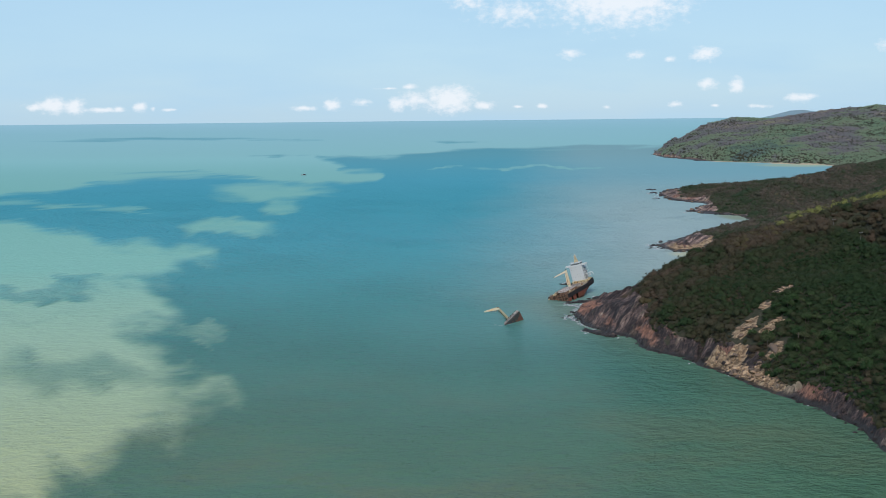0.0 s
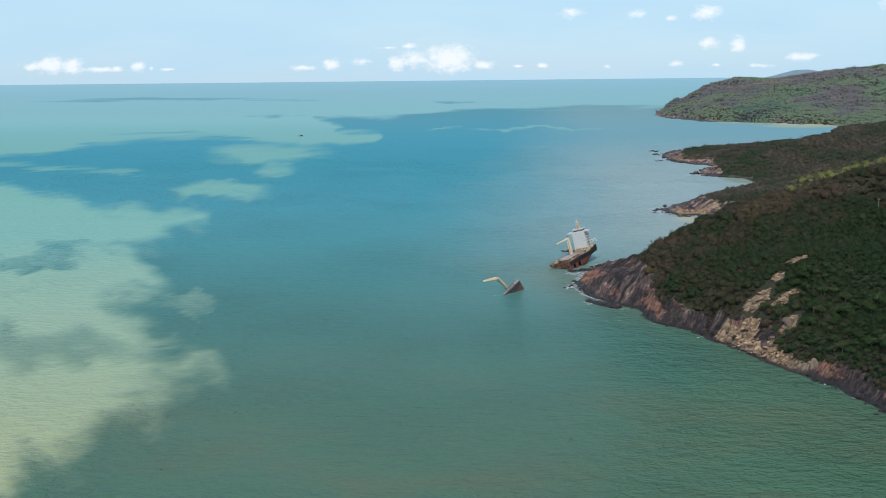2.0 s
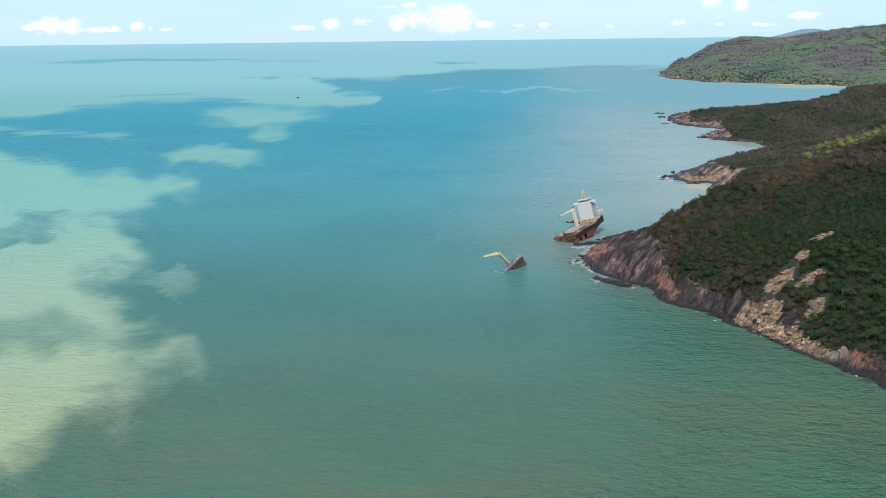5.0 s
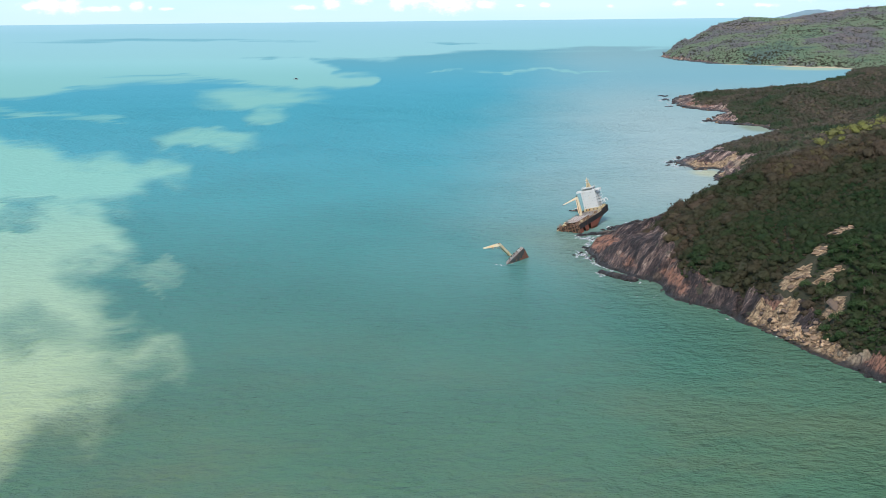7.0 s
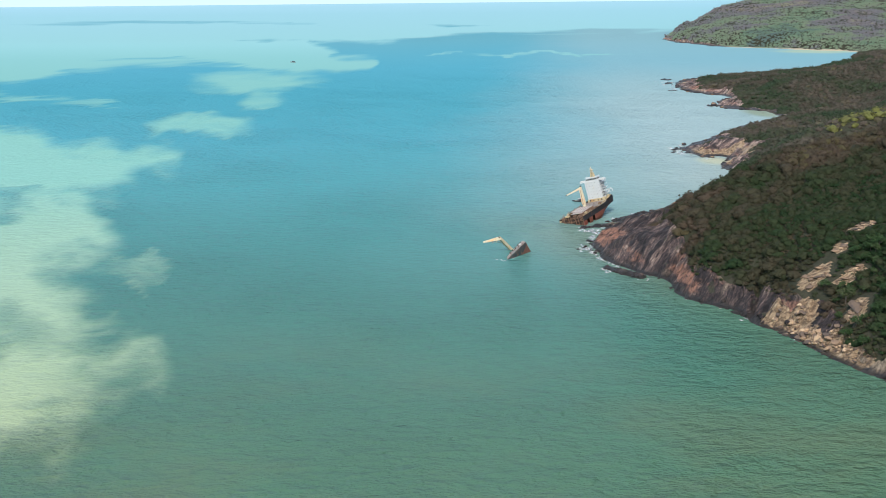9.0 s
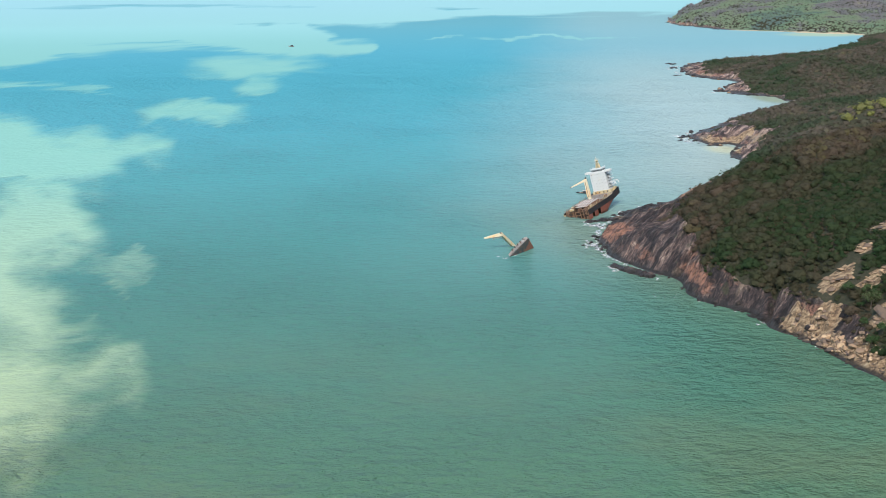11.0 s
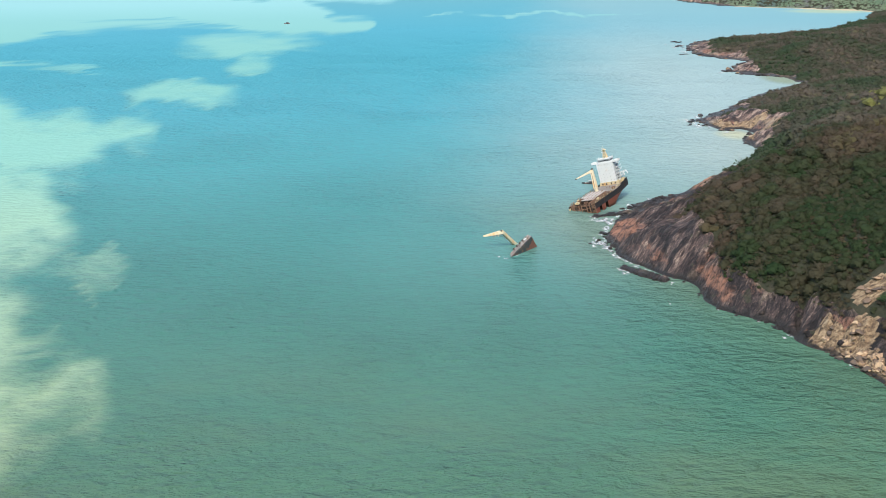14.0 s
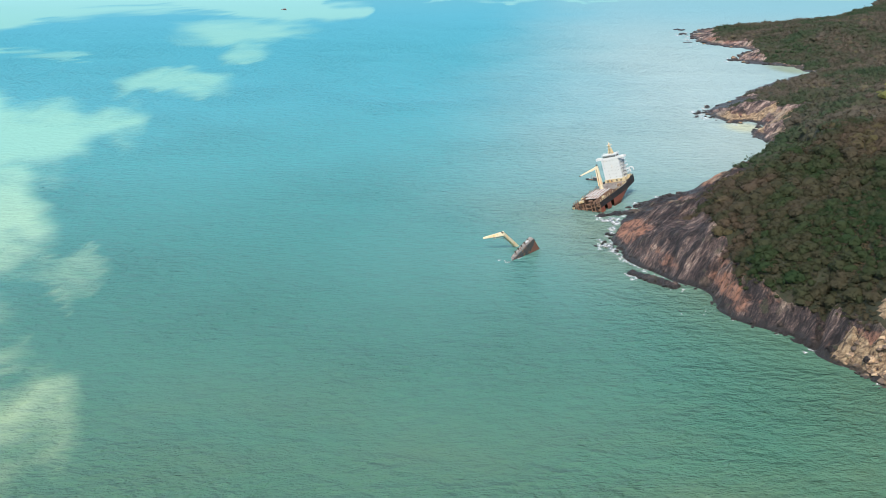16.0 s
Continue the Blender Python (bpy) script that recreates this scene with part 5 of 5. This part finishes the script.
def build_sunken_crane():
    crane = new("sunken_crane")
    tagged(crane, "cream ship's crane rising bent out of the sea", "crane")
    head = Vector((15.4, 965.0, 10.8))
    foot, tip = Vector((26.3, 978.0, -3.0)), Vector((4.0, 966.5, 7.3))
    up, jd = (head - foot).normalized(), (tip - head).normalized()
    bm = bmesh.new()
    beam_bm(bm, foot, head, 2.5, 1.9, 2.3, 1.8)
    bmesh.ops.bevel(bm, geom=bm.edges[:], offset=0.2, segments=2, affect="EDGES")
    part("column", bm, CREAM, crane, "cream column with rust streaks")
    bm = bmesh.new()
    beam_bm(bm, head - up * 0.8 - jd * 0.6, tip, 2.4, 0.9, 2.3, 1.0)
    bmesh.ops.bevel(bm, geom=bm.edges[:], offset=0.12, segments=2, affect="EDGES")
    part("jib", bm, CREAM, crane)
    bar("head_sheave", RUST_DARK, crane, head - jd * 0.4, head + up * 1.1, 1.1, 0.8)
    for k in range(4):
        p = head.lerp(foot, 0.12 + 0.07 * k)
        bar("broken_bracket", RUST, crane, p, p + Vector((-1.8 + 0.3 * k, -0.8, -0.9 - 0.3 * k)), 0.3, 0.2)
    for k in range(6):
        p = head.lerp(tip, 0.05 + 0.07 * k) + Vector((0, -0.4, -0.7))
        bar("hanging_wreckage", RUST if k % 2 else STAIN, crane, p, p + Vector((0.9 - 0.3 * k, 0.3, -1.4 - 0.5 * (k % 3))), 0.32, 0.2)
    a, b = head.lerp(foot, 0.3) + Vector((-0.8, -0.8, -0.4)), head.lerp(tip, 0.45) + Vector((0, -0.6, -0.8))
    bar("luffing_wire", RUST_DARK, crane, a, b, 0.16)


build_bow()
build_sunken_crane()


# ------------------------------------------------------------------ boats
def build_boat(place, turn, length, hull_mat, label):
    boat = new("fishing_boat")
    boat.matrix_world = pose(*place, 0, 0, turn)
    tagged(boat, label, "boat")
    bm = bmesh.new()
    rings = []
    for k in range(11):
        t = k / 10
        w = 0.17 * length * (1 - (2 * t - 0.9) ** 4 * 0.9) if t < 0.95 else 0.01
        sheer = 0.10 * length * (0.55 + 1.3 * (t - 0.4) ** 2)
        y = (t - 0.5) * length
        rings.append([bm.verts.new((sx * w, y, zz)) for sx, zz in ((-1, sheer), (-0.75, 0.0), (0, -0.04 * length), (0.75, 0.0), (1, sheer))])
    for a, b in zip(rings, rings[1:]):
        for j in range(4):
            bm.faces.new((a[j], b[j], b[j + 1], a[j + 1]))
    bm.faces.new(rings[0])
    bmesh.ops.solidify(bm, geom=bm.faces[:], thickness=0.08)
    part("hull", bm, hull_mat, boat)
    box("deck", RUST, boat, -0.13 * length, 0.13 * length, -0.42 * length, 0.32 * length, 0.035 * length, 0.045 * length)
    cab = box("cabin", BOAT_DARK, boat, -0.09 * length, 0.09 * length, -0.3 * length, 0.02 * length, 0.045 * length, 0.2 * length, "weathered cabin", 0.05)
    box("roof", HATCH, cab, -0.11 * length, 0.11 * length, -0.33 * length, 0.05 * length, 0.2 * length, 0.212 * length)
    bar("mast", RUST, boat, (0, 0.12 * length, 0.04 * length), (0, 0.12 * length, 0.34 * length), 0.14, 0.08)
    box("crate", HATCH, boat, -0.06 * length, 0.05 * length, 0.18 * length, 0.27 * length, 0.045 * length, 0.1 * length)


build_boat((88.5, 1166.0, 0.0), 82.0, 11.5, BOAT_DARK, "small dark wooden fishing boat moored beside the wreck")
build_boat((-503.0, 3306.0, 0.0), 60.0, 18.0, BOAT_RED, "reddish fishing boat far out on the open sea")


# ------------------------------------------------------------------ rocks at the water
def rock_mesh(seed, sub=2):
    bm = bmesh.new()
    bmesh.ops.create_icosphere(bm, subdivisions=sub, radius=1)
    off = Vector((seed * 3.1, seed * 7.7, seed * 1.3))
    rng = random.Random(seed + 500)
    cuts = [(Vector((rng.gauss(0, 1), rng.gauss(0, 1), rng.gauss(0, 1))).normalized(), rng.uniform(0.5, 0.82)) for _ in range(11)]
    for v in bm.verts:
        c = v.co * (1 + noise.noise(v.co * 1.1 + off) * 0.4)
        for ax, far in cuts:
            over = c.dot(ax) - far
            if over > 0:
                c -= ax * over * 0.97
        v.co = c + Vector((noise.noise(c * 5 + off), noise.noise(c * 5 - off), noise.noise(c * 4))) * 0.035
    me = bpy.data.meshes.new("boulder")
    bm.to_mesh(me)
    bm.free()
    return me


ROCK_SHAPES = [rock_mesh(k) for k in range(9)]
for k_, me_ in enumerate(ROCK_SHAPES):
    me_.materials.append(PALE if k_ % 3 else ROCK)


def put_boulder(rng, x, y, z, size, dark=None, flat=0.62, name="boulder", label="angular weathered boulder lying at the waterline", group="shore boulders"):
    k = rng.randrange(9)
    if dark is True:
        k = rng.choice((0, 3, 6))
    elif dark is False:
        k = rng.choice((1, 2, 4, 5, 7, 8))
    ob = new(name, ROCK_SHAPES[k])
    ob.matrix_world = pose(x, y, z, rng.uniform(-14, 14), rng.uniform(-14, 14), rng.uniform(0, 360)) @ Matrix.Diagonal((size * rng.uniform(0.8, 1.4), size * rng.uniform(0.7, 1.1), size * flat * rng.uniform(0.8, 1.25), 1))
    tagged(ob, label, "boulder", group)
    return ob


def build_boulders():
    rng = random.Random(12)
    along = []
    for (xa, ya), (xb, yb) in zip(COAST_NEAR[2:24], COAST_NEAR[3:25]):
        n = max(1, int(math.hypot(xb - xa, yb - ya) / 3.0))
        along += [(xa + (xb - xa) * k / n, ya + (yb - ya) * k / n) for k in range(n)]
    spots = []
    for x, y in along:
        if y < 560:
            continue
        dense = 1.3 if y < 830 else 0.8
        for _ in range(int(dense + rng.random())):
            if y < 830:
                off = rng.uniform(-3.5, 4.0)
                spots.append((x + off * 0.9, y + off * 0.42, rng.uniform(0.6, 1.5) if rng.random() < 0.75 else rng.uniform(1.6, 2.9)))
            else:
                spots.append((x + rng.uniform(-2.5, 3), y + rng.uniform(-3, 2), rng.uniform(0.5, 1.5)))
    heap = []
    for _ in range(150):
        t = min(1, max(0, rng.gauss(0.5, 0.28)))
        off = abs(rng.gauss(0, 4.2)) - 1.5
        heap.append((184 - 24 * t + off * 0.9, 716 + 62 * t + off * 0.42, rng.uniform(0.6, 1.5) if rng.random() < 0.7 else rng.uniform(1.5, 2.8)))
    rng.shuffle(spots)
    spots = heap + spots
    px, py = np.array([s[0] for s in spots]), np.array([s[1] for s in spots])
    z, _, d = land(px, py)
    for k_, ((x, y, s), zz) in enumerate(zip(spots[:298], z)):
        pale = k_ < 150
        put_boulder(rng, x, y, max(zz, -0.2) + s * 0.12, s, dark=not pale,
                    label="pale tan angular boulder in the shore rubble" if pale else "dark wet angular boulder lying at the waterline")


def build_reefs():
    rng = random.Random(31)
    # low skerries off the point: start, end, width, how many
    for (xa, ya), (xb, yb), w, n in (((87, 918), (103, 891), 4.2, 13), ((82, 1004), (88, 948), 2.6, 12), ((113, 1083), (130, 1101), 4.0, 7), ((132, 1104), (148, 1113), 3.6, 5), ((80, 1050), (111, 1062), 4.6, 14), ((104, 1074), (122, 1083), 3.0, 6), ((72, 975), (80, 984), 2.0, 3),
                                     ((100, 853), (101, 854), 0.8, 1), ((106, 847), (108, 846), 0.8, 1), ((136, 1108), (166, 1128), 4.0, 5)):
        for k in range(n):
            t = (k + rng.random() * 0.6) / n
            s = w * rng.uniform(0.55, 1.0)
            put_boulder(rng, xa + (xb - xa) * t + rng.uniform(-1, 1), ya + (yb - ya) * t + rng.uniform(-1.5, 1.5), 0.05 * s, s, True, 0.5, "skerry",
                        "low dark wave-washed rock standing in the sea", "skerries")
    line = COAST_MID[:13] + COAST_MID[14:]
    for a, b in zip(line, line[1:]):
        far = a[1] > 1900
        if 1560 < a[1] < 1900:
            continue
        for _ in range(int(math.hypot(b[0] - a[0], b[1] - a[1]) / (9 if far else 7)) + 1):
            t = rng.random()
            q = rng.uniform(1.2, 3.4) * (1.7 if far else 1.0)
            put_boulder(rng, a[0] + (b[0] - a[0]) * t + rng.uniform(-5, 5), a[1] + (b[1] - a[1]) * t + rng.uniform(-5, 5), 0.1 * q, q, rng.random() < 0.7, 0.5, "skerry",
                        "brown rock of the headland's rocky shore", "headland rocks")
    for cx, cy, n, q in ((226, 1505, 5, 3.2), (224, 1470, 4, 2.6), (386, 2560, 5, 6), (372, 2470, 5, 5), (360, 2300, 3, 4), (364, 2020, 4, 4), (690, 4560, 7, 9), (715, 4290, 7, 7), (770, 4030, 6, 6)):
        for _ in range(n):
            p = q * rng.uniform(0.4, 1.1)
            put_boulder(rng, cx + rng.uniform(-1.2, 2.6) * q, cy + rng.uniform(-4, 4) * q, 0.02 * p, 1.5 * p, True, 0.22, "skerry",
                        "brown rock of the headland's rocky shore", "headland rocks")


build_boulders()
build_reefs()


def build_slabs():
    """Bare rock slabs and scars on the slope."""
    rng = random.Random(77)
    for cx, cy, rx, ry in SCARS:
        for _ in range(int(rx * 1.3)):
            x, y = cx + rng.uniform(-rx, rx) * 0.8, cy + rng.uniform(-ry, ry) * 0.8
            z = float(land(np.array([x]), np.array([y]))[0][0])
            s = rng.uniform(1.2, 2.8)
            put_boulder(rng, x, y, z + 0.05, s, False, 0.4, "rock_slab", "pale tan bare rock slab on the scrubby slope", "slope slabs")
    x, y = 192.4, 744.6
    z = float(land(np.array([x]), np.array([y]))[0][0])
    big = new("rock_slab", ROCK_SHAPES[4])
    big.matrix_world = pose(x, y, z + 1.3, 38, -20, 10) @ Matrix.Diagonal((3.0, 6.6, 1.7, 1))
    tagged(big, "large oval pale rock slab leaning on the slope", "boulder", "slope slabs")


build_slabs()


# ------------------------------------------------------------------ foam
def build_foam():
    rng = np.random.default_rng(5)
    spots = []
    line = COAST_NEAR[16:24]
    for (xa, ya), (xb, yb) in zip(line, line[1:]):
        n = max(1, int(math.hypot(xb - xa, yb - ya) / 4))
        for k in range(n):
            t = (k + rng.random()) / n
            spots.append((xa + (xb - xa) * t - rng.uniform(0, 3), ya + (yb - ya) * t - rng.uniform(-1, 2), rng.uniform(1.5, 3.8)))
    spots += [(84 + rng.uniform(-6, 8), 1046 + rng.uniform(-9, 7), rng.uniform(2, 5)) for _ in range(10)]
    spots += [(77 + rng.uniform(-4, 4), 980 + rng.uniform(-14, 12), rng.uniform(1.2, 2.8)) for _ in range(14)]
    spots += [(100 + rng.uniform(-2, 10), 885 + rng.uniform(-5, 10), rng.uniform(1.0, 2.2)) for _ in range(6)]
    spots += [(17 + rng.uniform(-4, 3), 941 + rng.uniform(-3, 3), rng.uniform(0.9, 1.8)) for _ in range(5)] + [(24.5, 947.0, 1.4), (26.0, 949.5, 1.2)]
    for fx, fy, fr, fn in ((86, 1040, 3.4, 6), (90, 1032, 3.0, 5), (86, 1014, 2.6, 5), (79, 976, 3.0, 8), (81, 965, 2.8, 7), (86, 944, 2.0, 4), (84, 917, 2.4, 6), (86, 909, 2.2, 5), (104, 893, 1.6, 2),
                           (152, 804, 2.0, 4), (152, 799, 1.8, 3), (148, 794, 1.4, 2), (113, 849, 0.9, 2), (100, 850, 1.0, 1), (110, 1086, 3.0, 5), (128, 1106, 2.6, 4),
                           (238, 1502, 5, 9), (243, 1464, 5, 7), (240, 1532, 4, 5), (252, 1425, 3, 3), (366, 2330, 7, 6), (390, 2500, 7, 7), (372, 2006, 5, 7), (380, 2420, 6, 4), (366, 2450, 6, 3)):
        spots += [(fx + rng.uniform(-1.6, 1.6), fy + rng.uniform(-3.5, 3.5), fr * rng.uniform(0.8, 1.5)) for _ in range(fn)]
    spots += [(155, 786, 2.6), (158, 779, 2.2), (166, 757, 1.6), (178, 722, 1.6), (196, 678, 1.8), (203, 650, 1.6), (124, 838, 1.4), (140, 818, 1.4)]
    spots += [(232 + rng.uniform(-8, 6), 1480 + rng.uniform(-28, 40), rng.uniform(4, 8)) for _ in range(12)]
    spots += [(368 + rng.uniform(-10, 12), 2010 + rng.uniform(-25, 30), rng.uniform(4, 7)) for _ in range(6)]
    spots += [(378 + rng.uniform(-28, 12), 2380 + rng.uniform(-130, 150), rng.uniform(5, 10)) for _ in range(16)]
    spots += [(690 + rng.uniform(-18, 8), 4540 + rng.uniform(-150, 100), rng.uniform(8, 15)) for _ in range(8)]
    V, F, C = [], [], []
    for x, y, r in spots:
        n = 14
        base = len(V)
        V.append((x, y, 0.10 + 0.004 * (len(C) % 9)))
        C.append(0.78)
        for ring, cov in ((0.6, 0.62), (1.0, 0.12)):
            for k in range(n):
                a = 2 * math.pi * k / n
                q = r * ring * (1 + 0.4 * math.sin(3 * a + x) + rng.uniform(-0.2, 0.2))
                V.append((x + q * math.cos(a) * 0.9, y + q * math.sin(a) * 1.5, V[base][2]))
                C.append(cov)
        for k in range(n):
            F.append((base, base + 1 + k, base + 1 + (k + 1) % n, base))
        for k in range(n):
            F.append((base + 1 + k, base + 1 + n + k, base + 1 + n + (k + 1) % n, base + 1 + (k + 1) % n))
    me = bpy.data.meshes.new("foam")
    me.from_pydata(V, [], [tuple(dict.fromkeys(f)) for f in F])
    me.materials.append(FOAM)
    at = me.attributes.new("cover", "FLOAT", "POINT")
    at.data.foreach_set("value", np.array(C, np.float32))
    tagged(new("foam", me), "white surf foam round the rocks and wreckage", "foam", kind="stuff")


build_foam()


# ------------------------------------------------------------------ single trees of the near slope
def leaf_cloud(rng, blobs, leaf, per):
    bm = bmesh.new()
    for c, r in blobs:
        for _ in range(per):
            d = Vector((rng.gauss(0, 1), rng.gauss(0, 1), rng.gauss(0, 1) * 0.8 + 0.25)).normalized()
            p = c + d * r * rng.uniform(0.7, 1.08)
            nrm = (d + Vector((rng.gauss(0, 0.4), rng.gauss(0, 0.4), rng.gauss(0, 0.4)))).normalized()
            a = nrm.cross(Vector((rng.gauss(0, 1), rng.gauss(0, 1), rng.gauss(0, 1)))).normalized()
            b = nrm.cross(a)
            s = leaf * rng.uniform(0.6, 1.3)
            bm.faces.new([bm.verts.new(p + v) for v in (-a * s, -b * s * 0.6, a * s, b * s * 0.6)])
    return bm


def tree_kind(seed):
    """One tree: a leaning tapered trunk with limbs, and a ragged crown of leaf clumps."""
    rng = random.Random(seed)
    t = new("tree")
    tagged(t, "small wind-shaped coastal tree with a ragged green crown", "tree", "slope trees")
    bm = bmesh.new()
    top = Vector((rng.uniform(-0.4, 0.4), rng.uniform(-0.4, 0.4), 2.6))
    beam_bm(bm, (0, 0, -0.6), top * 0.5, 0.34, 0.26, sides=6)
    beam_bm(bm, top * 0.5, top, 0.26, 0.16, sides=6)
    blobs = [(top + Vector((0, 0, 0.5)), 1.3)]
    for k in range(5):
        a = 2 * math.pi * k / 5 + rng.uniform(-0.4, 0.4)
        e = top * rng.uniform(0.55, 0.9) + Vector((math.cos(a) * rng.uniform(1.0, 1.7), math.sin(a) * rng.uniform(1.0, 1.7), rng.uniform(0.2, 1.1)))
        beam_bm(bm, top * 0.6, e, 0.15, 0.06, sides=5)
        blobs.append((e, rng.uniform(0.75, 1.15)))
    part("trunk", bm, BARK, t)
    part("crown", leaf_cloud(rng, blobs, 0.2, 110), TREE_LEAVES, t)
    return t


def build_trees():
    kinds = [tree_kind(100 + k) for k in range(6)]
    rng = random.Random(55)
    for k, (x, y, z, s) in enumerate(TREE_SPOTS):
        m = pose(x, y, z, rng.uniform(-6, 6), rng.uniform(-6, 6), rng.uniform(0, 360))
        if k < len(kinds):
            kinds[k].matrix_world = m
            continue
        src = kinds[rng.randrange(len(kinds))]
        c = copy_thing(src, m)
        c.scale = (s / 2.3,) * 3


build_trees()


# ------------------------------------------------------------------ power poles on the hill
def build_pole(x, y):
    z = float(land(np.array([x]), np.array([y]))[0][0])
    p = new("power_pole")
    p.matrix_world = pose(x, y, z - 0.5, 0, 0, 25)
    tagged(p, "grey concrete power pole with a crossarm above the scrub", "power pole", "power poles")
    bar("post", CONCRETE, p, (0, 0, 0), (0, 0, 8.5), 0.4, 0.26, sides=8)
    bar("crossarm", CONCRETE, p, (-1.5, 0, 7.7), (1.5, 0, 7.7), 0.24)
    for k in (-1.4, 0.0, 1.4):
        bar("insulator", WHITE, p, (k, 0, 7.8), (k, 0, 8.3), 0.2, 0.16, sides=6)


build_pole(284.0, 922.0)
build_pole(285.0, 860.0)


# ------------------------------------------------------------------ far range beyond the headland
def build_range():
    # the air's haze before these hills is part of their pale blue colour
    m = Mat("hazy_hills", rough=1.0)
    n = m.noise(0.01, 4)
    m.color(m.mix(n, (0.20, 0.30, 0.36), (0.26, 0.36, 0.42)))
    xs = np.linspace(1000, 2600, 60)
    crest = 122 + 49 * np.exp(-((xs - 1395) / 170) ** 2) + 2 * fractal(xs, xs * 0, 60, 3, 41)
    rows = [np.stack([xs, np.full_like(xs, yy), zz], -1) for yy, zz in ((4960, xs * 0), (4972, crest * 0.7), (4978, crest))]
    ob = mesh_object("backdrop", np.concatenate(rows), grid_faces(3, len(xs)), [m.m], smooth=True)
    tagged(ob, "distant hills behind the headland, haze painted in as pale blue", "hills", kind="structure")


build_range()
